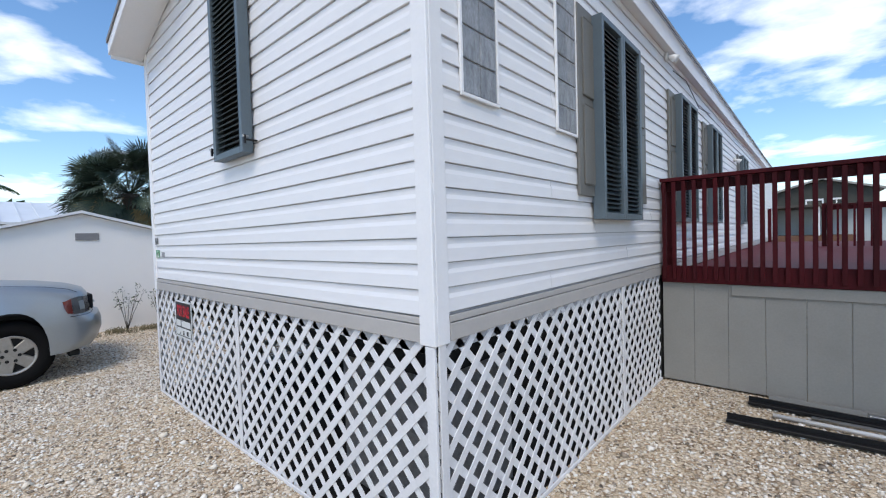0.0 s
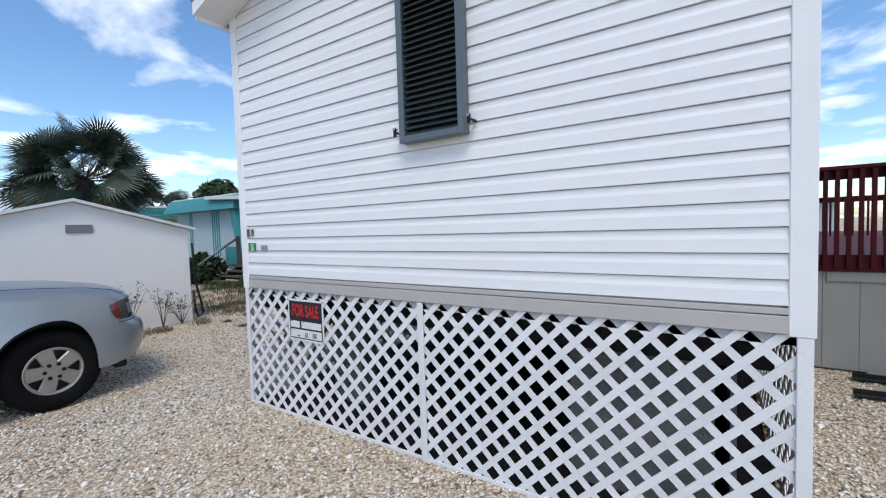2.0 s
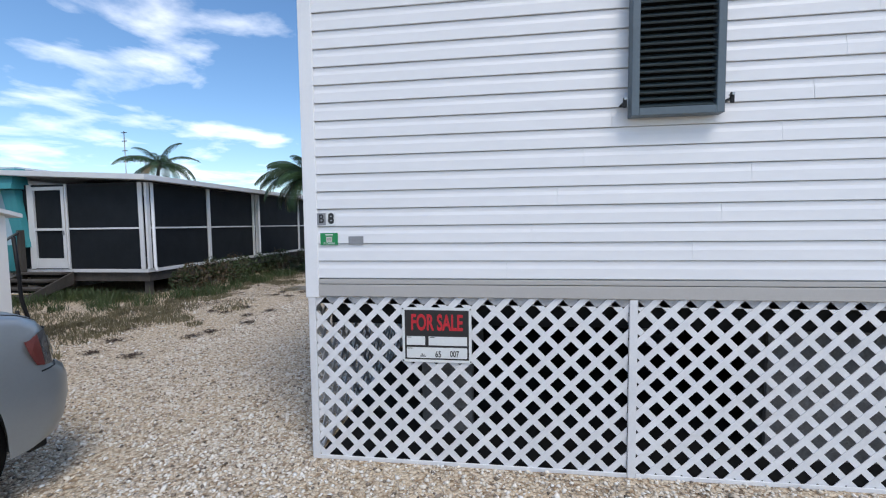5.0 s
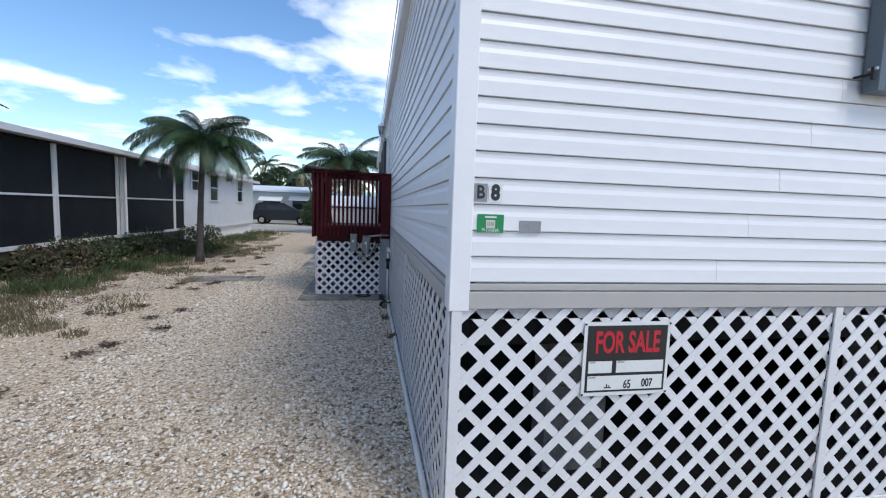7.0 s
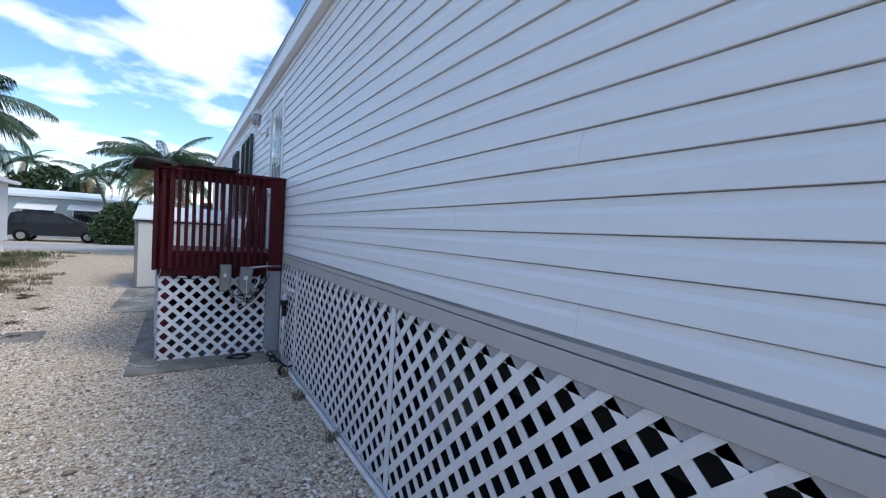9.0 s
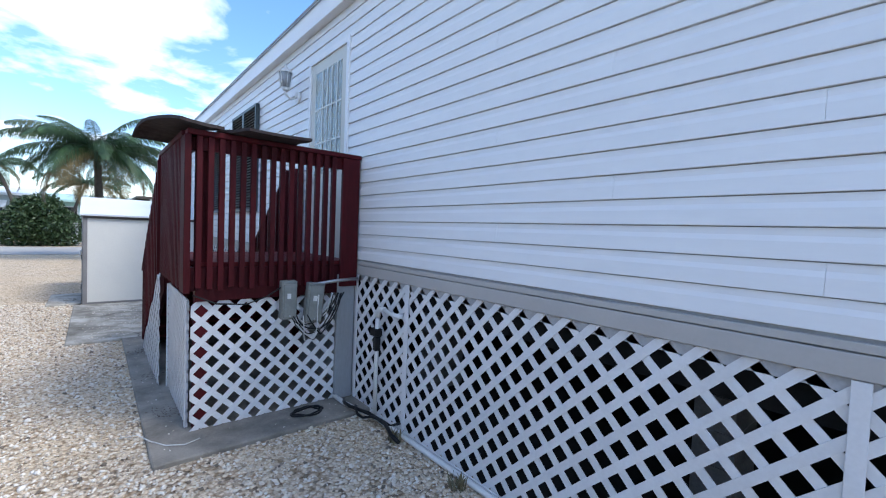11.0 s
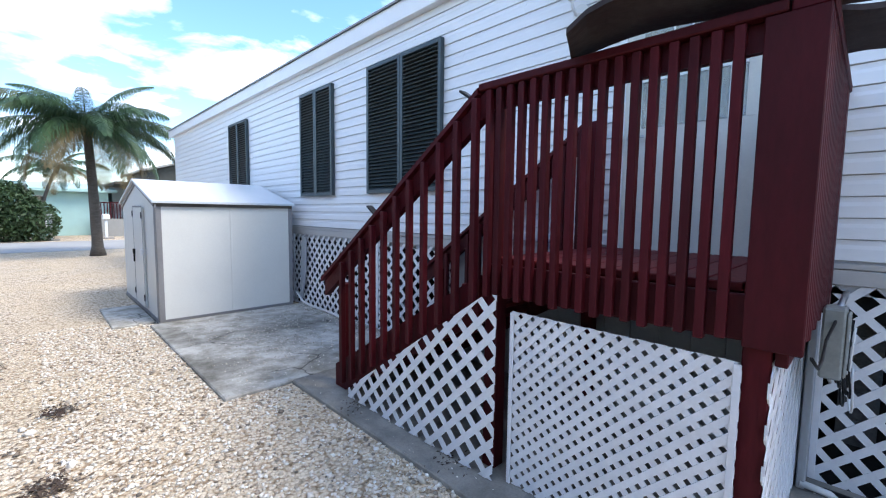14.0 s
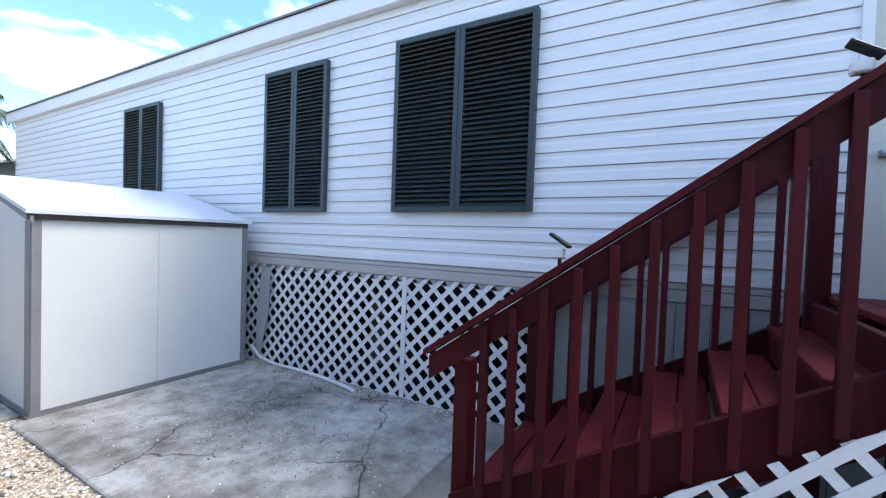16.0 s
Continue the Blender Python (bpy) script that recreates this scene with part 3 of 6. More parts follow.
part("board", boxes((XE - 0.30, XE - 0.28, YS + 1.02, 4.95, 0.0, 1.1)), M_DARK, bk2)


# ---- shutters ----
def louvre_shutter(name, at, turn, w, h, depth, material, leaves=2, label="", group="", slat=0.042, tilt=0.0):
    """A shutter of framed louvres; local face to -y, at its lower left corner."""
    root = thing(name, label, "window shutter", at=at, turn=turn, group=group)
    lw = w / leaves
    f = 0.045
    for k in range(leaves):
        a, b = k * lw + 0.002, (k + 1) * lw - 0.002
        part("stile", boxes((a, a + f, -depth, 0, 0, h), bevel=0.003), material, root)
        part("stile", boxes((b - f, b, -depth, 0, 0, h), bevel=0.003), material, root)
        part("top_rail", boxes((a + f, b - f, -depth, 0, h - f, h), bevel=0.003), material, root)
        part("bottom_rail", boxes((a + f, b - f, -depth, 0, 0, f), bevel=0.003), material, root)
        n = int((h - 2 * f) / slat)
        pitch = (h - 2 * f) / n
        sl_bm = boxes((0, b - a - 2 * f - 0.002, -0.026, 0.026, -0.004, 0.004))
        sl_bm.transform(Matrix.Rotation(radians(38), 4, "X"))
        # slats take the dark colour even in slate frames: shade between louvres painted in
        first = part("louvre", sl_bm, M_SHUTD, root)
        first.location = (a + f + 0.001, -depth * 0.55, f + pitch / 2)
        for i in range(1, n):
            o = first.copy()
            scene.collection.objects.link(o)
            o.location = (a + f + 0.001, -depth * 0.55, f + pitch * (i + 0.5))
    # near-black sheet: the shaded gap behind the slats, put into colour
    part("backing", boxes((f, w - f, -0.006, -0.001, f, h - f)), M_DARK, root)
    return root


# west windows, turned so that the face looks to -x (turn -90: local x runs to -y)
DS = "dark green louvred storm shutter pair closed on the white siding"
for y0, y1, zb, lv in ((10.12, 11.47, 1.765, 2), (12.34, 13.32, 1.765, 2), (15.63, 16.67, 1.765, 2)):
    louvre_shutter("storm_shutter", (XW - 0.02, y1, zb), -90, y1 - y0, 3.33 - zb, 0.055, M_SHUTD, lv, DS, "storm shutters on the west wall")
# south window
gw = louvre_shutter("storm_shutter", (-3.44, YS - 0.03, 2.28), 0, 0.52, 1.5, 0.075, M_SHUT, 1, "slate grey louvred storm shutter over the gable end window", "", slat=0.04)

# ---- east deck ----
deck = thing("east_deck", "large dark red raised deck with slatted railing against the house", "deck", at=(0, 0, 0))
DY = 5.0
part("deck_floor", boxes((XE + 0.03, 4.5, DY + 0.02, 18.3, 1.10, 1.16)), M_REDT, deck)
part("rim_board", boxes((XE + 0.03, 4.5, DY - 0.02, DY + 0.018, 1.09, 1.27), bevel=0.004), M_RED, deck)
part("top_rail", boxes((XE + 0.03, 4.5, DY - 0.06, DY + 0.09, 2.17, 2.21), bevel=0.005), M_RED, deck)
part("upper_rail", boxes((XE + 0.03, 4.5, DY - 0.0, DY + 0.035, 2.07, 2.165)), M_RED, deck)
x = XE + 0.05
while x < 4.4:
    part("baluster", boxes((x, x + 0.038, DY - 0.06, DY - 0.022, 1.13, 2.165), bevel=0.003), M_RED, deck)
    x += 0.094
for x in (XE + 0.04, 0.9, 2.9):
    part("post", boxes((x, x + 0.09, DY + 0.04, DY + 0.13, 1.0, 2.165), bevel=0.004), M_RED, deck)
x = XE + 0.03
while x < 4.5:
    part("skirt_board", boxes((x, x + 0.298, DY + 0.02, DY + 0.04, 0.02, 1.09), bevel=0.003), M_GREYW, deck)
    x += 0.30
part("skirt_trim", boxes((-0.6, 4.5, DY - 0.0, DY + 0.018, 0.98, 1.085), bevel=0.003), M_GREYW, deck)
# north rail of the deck, with a gap to the stairs beside the wall
part("far_top_rail", boxes((0.25, 4.5, 13.5, 13.59, 2.13, 2.17)), M_RED, deck)
part("far_upper_rail", boxes((0.25, 4.5, 13.53, 13.56, 2.03, 2.128)), M_RED, deck)
x = 0.28
while x < 4.45:
    part("baluster", boxes((x, x + 0.04, 13.46, 13.499, 1.17, 2.128)), M_RED, deck)
    x += 0.14
for x in (0.16, 1.9, 4.4):
    part("post", boxes((x, x + 0.09, 13.6, 13.69, 1.161, 2.2)), M_RED, deck)
part("post", boxes((XE + 0.1, XE + 0.2, 18.0, 18.1, 1.161, 2.3)), M_RED, deck)

# ---- west porch ----
PX, PY0, PY1, SY = -6.865, 7.09, 8.43, 10.10
FLOOR, RT = 1.285, 2.225
porch = thing("porch", "dark red stained wooden porch with stairs beside the white wall", "porch")
slab = part("porch_slab", boxes((-7.10, XW - 0.01, 6.76, 10.43, -0.05, 0.035), bevel=0.01), M_CONC, kind="structure")
slab2 = part("patio_slab", boxes((-7.655, XW - 0.01, 10.437, 13.40, -0.05, 0.03), bevel=0.01), M_PATIO, kind="structure")
part("shed_slab", boxes((-8.03, -7.56, 13.56, 14.95, -0.05, 0.03), bevel=0.01), M_PATIO, kind="structure")


def deck_boards():
    n = 10
    w = (PY1 - PY0 - 0.06) / n
    for i in range(n):
        a = PY0 + 0.02 + i * w
        part("floor_board", boxes((PX + 0.05, XW - 0.03, a, a + w - 0.006, FLOOR - 0.035, FLOOR), bevel=0.004), M_REDT, porch)


deck_boards()
part("rim_board", boxes((PX + 0.04, XW - 0.03, PY0 - 0.0, PY0 + 0.038, 1.0, FLOOR - 0.036), bevel=0.004), M_RED, porch)
part("rim_board", boxes((PX, PX + 0.038, PY0, PY1, 1.08, FLOOR - 0.036), bevel=0.004), M_RED, porch)
part("rim_board", boxes((PX + 0.04, XW - 0.03, PY1, PY1 + 0.038, 1.0, FLOOR - 0.036), bevel=0.004), M_RED, porch)
for k in range(3):
    part("joist", boxes((PX + 0.3 + 0.35 * k, PX + 0.34 + 0.35 * k, PY0 + 0.04, PY1 - 0.01, 1.08, FLOOR - 0.037)), M_RED, porch)
# railings: south side and west side
part("top_rail", boxes((PX - 0.03, XW - 0.02, PY0 - 0.05, PY0 + 0.06, RT - 0.038, RT), bevel=0.005), M_RED, porch)
part("top_rail", boxes((PX - 0.05, PX + 0.06, PY0 + 0.065, PY1 + 0.03, RT - 0.038, RT), bevel=0.005), M_RED, porch)
part("upper_rail", boxes((PX + 0.05, XW - 0.02, PY0, PY0 + 0.035, RT - 0.135, RT - 0.040)), M_RED, porch)
part("upper_rail", boxes((PX + 0.003, PX + 0.04, PY0 + 0.04, PY1, RT - 0.135, RT - 0.040)), M_RED, porch)
for x, y, z0, z1 in ((PX + 0.045, PY0 + 0.045, 0.035, RT - 0.042), (XW - 0.11, PY0 + 0.045, 0.035, RT - 0.042), (PX + 0.045, PY1 - 0.06, 0.035, RT), (XW - 0.12, PY1 - 0.06, 0.035, RT), (XW - 0.13, SY - 0.1, 0.035, 1.05), (PX + 0.040, SY - 0.1, 0.035, 0.92)):
    part("post", boxes((x, x + 0.09, y, y + 0.09, z0, z1), bevel=0.005), M_RED, porch)
part("corner_board", boxes((PX - 0.044, PX - 0.002, PY0 - 0.042, PY0 + 0.125, 1.07, RT - 0.040), bevel=0.004), M_RED, porch)
part("corner_board", boxes((XW - 0.19, XW - 0.03, PY0 - 0.042, PY0 - 0.002, 1.06, RT - 0.040), bevel=0.004), M_RED, porch)
for i in range(15):
    x = PX + 0.030 + i * 0.0725
    part("baluster", boxes((x, x + 0.038, PY0 - 0.042, PY0 - 0.002, 1.105 - 0.012 * ((i * 7) % 3), RT - 0.040), bevel=0.003), M_RED, porch)
for i in range(17):
    y = PY0 + 0.176 + i * 0.0696
    part("baluster", boxes((PX - 0.040, PX - 0.002, y, y + 0.034, 1.085 - 0.008 * ((i * 5) % 3), RT - 0.040), bevel=0.003), M_RED, porch)

# stairs run down to +y
RISE, RUN, NOSE0 = 0.185, 0.2865, 8.65
for i in range(6):
    zt, yn = FLOOR - (i + 1) * RISE, NOSE0 + i * RUN
    for k in range(2):
        part("tread", boxes((PX + 0.045, XW - 0.14, yn - 0.138 - 0.144 * k, yn - 0.144 * k, zt - 0.04, zt), bevel=0.005), M_REDT, porch)
    part("riser", boxes((PX + 0.045, XW - 0.14, yn - 0.030, yn - 0.012, max(0.036, zt - RISE + 0.001), zt - 0.041)), M_RED, porch)
for x in (PX + 0.002, XW - 0.135):
    poly = [(PY1 + 0.04, FLOOR - 0.11), (SY - 0.02, 0.22), (SY - 0.02, 0.036), (SY - 0.18, 0.036), (PY1 + 0.04, FLOOR - 0.38)]
    part("stringer", prism(poly, "x", x, x + 0.04), M_RED, porch)
# sloping handrails
for x in (PX - 0.02, XW - 0.16):
    part("handrail", prism([(PY1, RT - 0.17), (PY1, RT - 0.034), (SY + 0.11, 0.925), (SY + 0.11, 0.80)], "x", x, x + 0.05), M_RED, porch)
    part("handrail_cap", prism([(PY1 + 0.035, RT - 0.052), (PY1 + 0.035, RT - 0.018), (SY + 0.13, 0.960), (SY + 0.13, 0.926)], "x", x - 0.03, x + 0.09), M_RED, porch)
    for i in range(11):
        y = 8.46 + i * 0.141
        zt = RT - 0.05 + (y - PY1) / (SY + 0.11 - PY1) * (0.925 - RT)
        zb = FLOOR - 0.24 - (y - PY1) * 0.657
        part("baluster", boxes((x - 0.042, x - 0.002, y, y + 0.038, max(0.12, zb), zt), bevel=0.003), M_RED, porch)

LP = "white plastic lattice panel closing the side of the porch"
lattice("lattice_panel", [(0, 0), (1.235, 0), (1.235, 0.93), (0, 0.97)], face_m(-6.845, PY0 + 0.043, 0.04, 0), LP, period=0.154, hole=(0.066, 0.884))
lattice("lattice_panel", [(0, 0), (1.03, 0), (1.03, 0.955), (0, 0.965)], face_m(PX + 0.018, 8.246, 0.04, -90), "white fine mesh lattice panel closing the porch side", period=0.0745, width=0.030, hole=(0.988, 0.905), battens=((0.0, 0.022, 0.0, 0.96), (1.005, 1.03, 0.0, 0.95)))
lattice("lattice_panel", [(0, 0), (1.49, 0), (1.49, 1.05), (1.42, 1.05), (0, 0.07)], face_m(PX - 0.052, 9.79, 0.04, -90), "white lattice panel cut to the slope of the stairs", period=0.155, hole=(1.28, 0.716))

scatter_stones("slab_grit", [(-7.5, -5.6, 10.5, 13.35, 1500), (-5.75, -5.56, 10.5, 13.35, 900), (-7.05, -6.9, 6.9, 10.4, 150), (-6.6, -5.6, 6.8, 7.05, 60), (-7.0, -6.2, 11.0, 12.6, 500)], 15, 0.003, 0.010, chips, height=0.031)

# ---- shed on the patio ----
def west_shed():
    y0, y1, xf, xb, ze, za = 13.44, 16.2, -7.53, -5.71, 1.615, 1.95
    s = thing("storage_shed", "cream metal garden shed with a grey trimmed low gable roof", "shed")
    ym = (y0 + y1) / 2
    part("body", prism([(y0, 0.06), (y1, 0.06), (y1, ze), (ym, za), (y0, ze)], "x", xf, xb), M_SHED, s)
    for a, b in ((y0 - 0.06, ym), (y1 + 0.06, ym)):
        dz = (za - ze) / (ym - y0)
        zlo = ze - 0.06 * dz
        part("roof", prism([(a, zlo + 0.015), (b, za + 0.015), (b, za + 0.045), (a, zlo + 0.045)], "x", xf - 0.05, xb + 0.03), M_ROOF, s)
    for x in (xf - 0.004, xb - 0.05):
        part("corner_trim", boxes((x, x + 0.06, y0 - 0.012, y0 - 0.001, 0.06, ze)), M_SHEDT, s)
    part("eave_trim", boxes((xf - 0.03, xb, y0 - 0.03, y0 - 0.002, ze - 0.045, ze)), M_WOODG, s)
    part("base_rail", boxes((xf - 0.01, xb, y0 - 0.015, y1, 0.03, 0.06)), M_SHEDT, s)
    part("base_slab", boxes((xf - 0.02, xb, y0 - 0.02, y1, -0.02, 0.029)), M_CONC, s)
    part("gable_trim", prism([(y0 - 0.05, ze - 0.07), (ym, za - 0.04), (y1 + 0.05, ze - 0.07), (y1 + 0.05, ze - 0.02), (ym, za + 0.012), (y0 - 0.05, ze - 0.02)], "x", xf - 0.022, xf - 0.002), M_SHEDT, s)
    part("corner_trim", boxes((xf - 0.012, xf - 0.001, y0 + 0.0, y0 + 0.10, 0.06, ze - 0.05)), M_SHEDT, s)
    part("seam", boxes(((xf + xb) / 2 - 0.012, (xf + xb) / 2 + 0.012, y0 - 0.007, y0 - 0.001, 0.07, ze - 0.05), bevel=0.002), M_SHED, s)
    dr = part("door", boxes((xf - 0.03, xf - 0.003, 14.25, 14.98, 0.09, 1.56), bevel=0.004), M_SHED, s)
    part("door_edge", boxes((xf - 0.034, xf - 0.0305, 14.235, 14.249, 0.09, 1.56), (xf - 0.034, xf - 0.0305, 14.981, 14.995, 0.09, 1.56), (xf - 0.034, xf - 0.0305, 14.235, 14.995, 1.562, 1.585)), M_SHEDT, s)
    for z in (0.2, 1.4):
        part("hinge", boxes((xf - 0.045, xf - 0.035, 14.235, 14.26, z, z + 0.09)), M_BLACK, dr)
        part("hinge", boxes((xf - 0.045, xf - 0.035, 14.97, 15.0, z + 0.02, z + 0.11)), M_BLACK, dr)
    part("latch", boxes((xf - 0.06, xf - 0.031, 14.90, 14.96, 0.84, 0.92), (xf - 0.055, xf - 0.035, 14.915, 14.945, 0.72, 0.84), bevel=0.004), M_BLACK, dr)
    part("handle", boxes((xf - 0.06, xf - 0.031, 14.20, 14.31, 0.86, 0.96), bevel=0.01), M_WHITE, dr)


west_shed()


# ---- south-west shed ----
def stucco_shed():
    s = thing("garden_shed", "white rendered shed with a low gable roof behind the parked vehicle", "shed")
    x0, x1, ya, yb, ze, za = -14.5, -10.4, -0.4, 3.12, 1.82, 2.3
    ym = (ya + yb) / 2
    part("body", prism([(ya, -0.02), (yb, -0.02), (yb, ze), (ym, za), (ya, ze)], "x", x0, x1), M_STUCCO, s)
    for a, b in ((ya - 0.12, ym), (yb + 0.12, ym)):
        zl = ze - 0.12 * (za - ze) / (ym - ya)
        part("roof", prism([(a, zl + 0.01), (b, za + 0.01), (b, za + 0.06), (a, zl + 0.06)], "x", x0, x1 + 0.1), M_WHITE, s)
    part("vent", boxes((x1 + 0.001, x1 + 0.02, ym - 0.1, ym + 0.25, 1.80, 1.93)), M_SHEDT, s)


stucco_shed()
bh = thing("hanging_hose", "black rubber hose hanging on the corner of the white shed", "hose")
part("hose", rod([(-10.37, 3.17, 1.55), (-10.36, 3.19, 1.1), (-10.36, 3.20, 0.75), (-10.33, 3.27, 0.35), (-10.34, 3.30, 0.12), (-10.36, 3.22, 0.06), (-10.37, 3.17, 0.2), (-10.37, 3.15, 0.6)], 0.022, 8), M_BLACK, bh)
lp = thing("leaning_sheet", "bent grey metal sheet standing between the shed and the wall", "metal sheet")
part("sheet", prism([(13.40, 0.035), (13.33, 0.05), (13.18, 0.6), (13.16, 1.12), (13.30, 1.14), (13.36, 0.7)], "x", -5.60, -5.585), M_SHEETG, lp)
wh = thing("white_hose", "dirty white hose lying along the foot of the lattice", "hose")
part("hose", rod([(-5.66, 13.38, 0.22), (-5.63, 13.25, 0.09), (-5.62, 13.0, 0.055), (-5.60, 12.6, 0.05), (-5.63, 12.2, 0.05), (-5.68, 11.9, 0.05), (-5.72, 11.75, 0.048)], 0.018, 8), M_WHITE, wh)



# ---- trims and small things on the house ----
def glass_mat(name, color, rough=0.08):
    m = bpy.data.materials.new(name)
    m.use_nodes = True
    b = m.node_tree.nodes["Principled BSDF"]
    b.inputs["Base Color"].default_value = (*color, 1)
    b.inputs["Roughness"].default_value = rough
    b.inputs["Transmission Weight"].default_value = 0.85
    b.inputs["IOR"].default_value = 1.22
    return m


M_GLASSB = mat("glass_block", (0.42, 0.44, 0.46), 0.12, var=0.35, scale=9, fine=50, bump=0.8, color2=(0.24, 0.25, 0.27), stretch=(3, 3, 1), spec=0.8, each=0.15)
M_PANE = mat("dark_window_glass", (0.03, 0.035, 0.04), 0.08, var=0.3, bump=0, spec=0.8)
M_CURTAIN = mat("pale_curtain", (0.36, 0.33, 0.26), 0.8, var=0.3, scale=6, stretch=(6, 6, 0.4), bump=0.1)
M_CREAM = mat("cream_door_paint", (0.62, 0.60, 0.54), 0.45, var=0.06)
M_UTIL = mat("pale_grey_green_panel", (0.36, 0.38, 0.37), 0.55, var=0.12)
M_GREEN = mat("green_sticker", (0.01, 0.25, 0.08), 0.4, var=0.05)
M_SILVER = mat("silver_sticker", (0.33, 0.34, 0.36), 0.4, var=0.2)
M_SIGNR = mat("red_print", (0.55, 0.02, 0.035), 0.4, var=0.1)
M_SIGNK = mat("black_print", (0.02, 0.02, 0.022), 0.4, var=0.1)
M_SIGNW = mat("white_sign_plastic", (0.74, 0.76, 0.75), 0.35, var=0.06)
M_PLY = mat("stained_weathered_sheet", (0.055, 0.04, 0.038), 0.8, var=0.5, scale=6, fine=30, bump=0.5, color2=(0.03, 0.010, 0.012))
M_GREYLID = mat("grey_conduit_box", (0.26, 0.27, 0.25), 0.5, var=0.2, scale=12)
M_PVC = mat("white_pvc", (0.74, 0.74, 0.72), 0.35, var=0.1, scale=9)
M_LGREYW = mat("pale_grey_board", (0.34, 0.35, 0.36), 0.6, var=0.15, stretch=(1, 1, 0.3))


def text(name, body, size, m, material, parent, depth=0.0006, squash=1.0, bold=0.0):
    cu = bpy.data.curves.new(name, "FONT")
    cu.body, cu.size, cu.extrude, cu.offset = body, size, depth, bold
    cu.align_x, cu.align_y = "CENTER", "CENTER"
    tmp = bpy.data.objects.new(name, cu)
    scene.collection.objects.link(tmp)
    bpy.context.view_layer.update()
    me = bpy.data.meshes.new_from_object(tmp.evaluated_get(bpy.context.evaluated_depsgraph_get()))
    bpy.data.objects.remove(tmp)
    me.transform(Matrix.Diagonal((squash, 1, 1, 1)))
    me.materials.clear()
    me.materials.append(material)
    ob = new(name, me)
    ob.parent = parent
    ob.matrix_basis = m
    return ob


def flat(x, z, y=0.0):
    """Lettering upright, read from -y."""
    return pose(x, y, z, 90, 0, 0)


def for_sale_sign():
    s = thing("for_sale_sign", "red, black and white for sale sign wired to the lattice skirting", "sign", at=(-4.873, YS - 0.012, 0.720), turn=0)
    part("sign_board", boxes((0, 0.47, -0.003, 0, 0, 0.375), bevel=0.001), M_SIGNW, s)
    part("sign_frame", boxes((0.018, 0.452, -0.0045, -0.0032, 0.02, 0.357)), M_SIGNK, s)
    for x0, x1, z0, z1 in ((0.030, 0.157, 0.118, 0.178), (0.180, 0.440, 0.118, 0.178), (0.030, 0.440, 0.03, 0.103)):
        part("blank", boxes((x0, x1, -0.006, -0.0048, z0, z1), bevel=0.0004), M_SIGNW, s)
    text("lettering", "FOR SALE", 0.150, flat(0.236, 0.268, -0.0055), M_SIGNR, s, squash=0.55, bold=0.004)
    text("number", "65", 0.060, flat(0.245, 0.056, -0.007), M_SIGNK, s, squash=0.7, bold=0.001)
    text("number", "007", 0.058, flat(0.355, 0.060, -0.007), M_SIGNK, s, squash=0.7, bold=0.001)
    for x0, x1, z in ((0.036, 0.066, 0.170), (0.186, 0.222, 0.170), (0.036, 0.072, 0.094)):
        part("small_print", boxes((x0, x1, -0.0068, -0.0061, z, z + 0.004)), M_SIGNK, s)
    part("scrawl", boxes((0.12, 0.16, -0.0068, -0.0061, 0.040, 0.046), (0.132, 0.138, -0.0068, -0.0061, 0.046, 0.062), (0.145, 0.150, -0.0068, -0.0061, 0.046, 0.056)), M_SIGNK, s)
    for x in (0.006, 0.464):
        for z in (0.01, 0.365):
            part("screw", boxes((x - 0.004, x + 0.004, -0.008, -0.003, z - 0.004, z + 0.004)), M_BLACK, s)


def wall_number():
    y = YS - 0.0178
    s = thing("house_number", "black stick-on letter B and number 8 on clear squares", "house number", at=(-5.455, y, 1.655))
    part("tile", boxes((0.0, 0.062, -0.001, 0, 0, 0.082)), M_SILVER, s)
    part("tile", boxes((0.068, 0.132, -0.001, 0, 0, 0.082)), M_SIGNW, s)
    text("letter", "B", 0.082, flat(0.031, 0.041, -0.002), M_SIGNK, s, squash=0.85, bold=0.002)
    text("digit", "8", 0.092, flat(0.100, 0.041, -0.002), M_SIGNK, s, squash=0.85, bold=0.005)
    g = thing("registration_sticker", "green park registration sticker with yellow centre on the siding", "sticker", at=(-5.435, y, 1.519))
    part("label", boxes((0, 0.125, -0.001, 0, 0, 0.082)), M_GREEN, g)
    part("year_square", boxes((0.042, 0.084, -0.0018, -0.0011, 0.02, 0.056)), M_CREAM, g)
    text("digits", "12 01", 0.022, flat(0.063, 0.038, -0.0024), M_SIGNK, g, squash=0.7)
    text("word", "FLORIDA", 0.020, flat(0.063, 0.010, -0.0018), M_SIGNW, g)
    part("bar", boxes((0.036, 0.09, -0.0018, -0.0011, 0.066, 0.073)), M_SIGNW, g)
    t = thing("metal_plate", "small faded silver plate stuck on the white siding", "plate", at=(-5.235, y, 1.522))
    part("plate", boxes((0, 0.105, -0.001, 0, 0, 0.055)), M_SILVER, t)


for_sale_sign()
wall_number()
for x in (-3.475, -2.885):
    c = thing("shutter_clip", "small metal catch bolted beside the grey shutter", "shutter catch", at=(x, YS - 0.02, 2.36), group="shutter catches")
    part("bracket", boxes((-0.012, 0.012, -0.075, 0, -0.006, 0.004), (-0.01, 0.01, -0.09, -0.076, -0.03, 0.03), bevel=0.002), M_BLACK, c)
    part("bolt", rod([(0, -0.10, 0.02), (0, -0.06, 0.02)], 0.008), M_METAL, c)


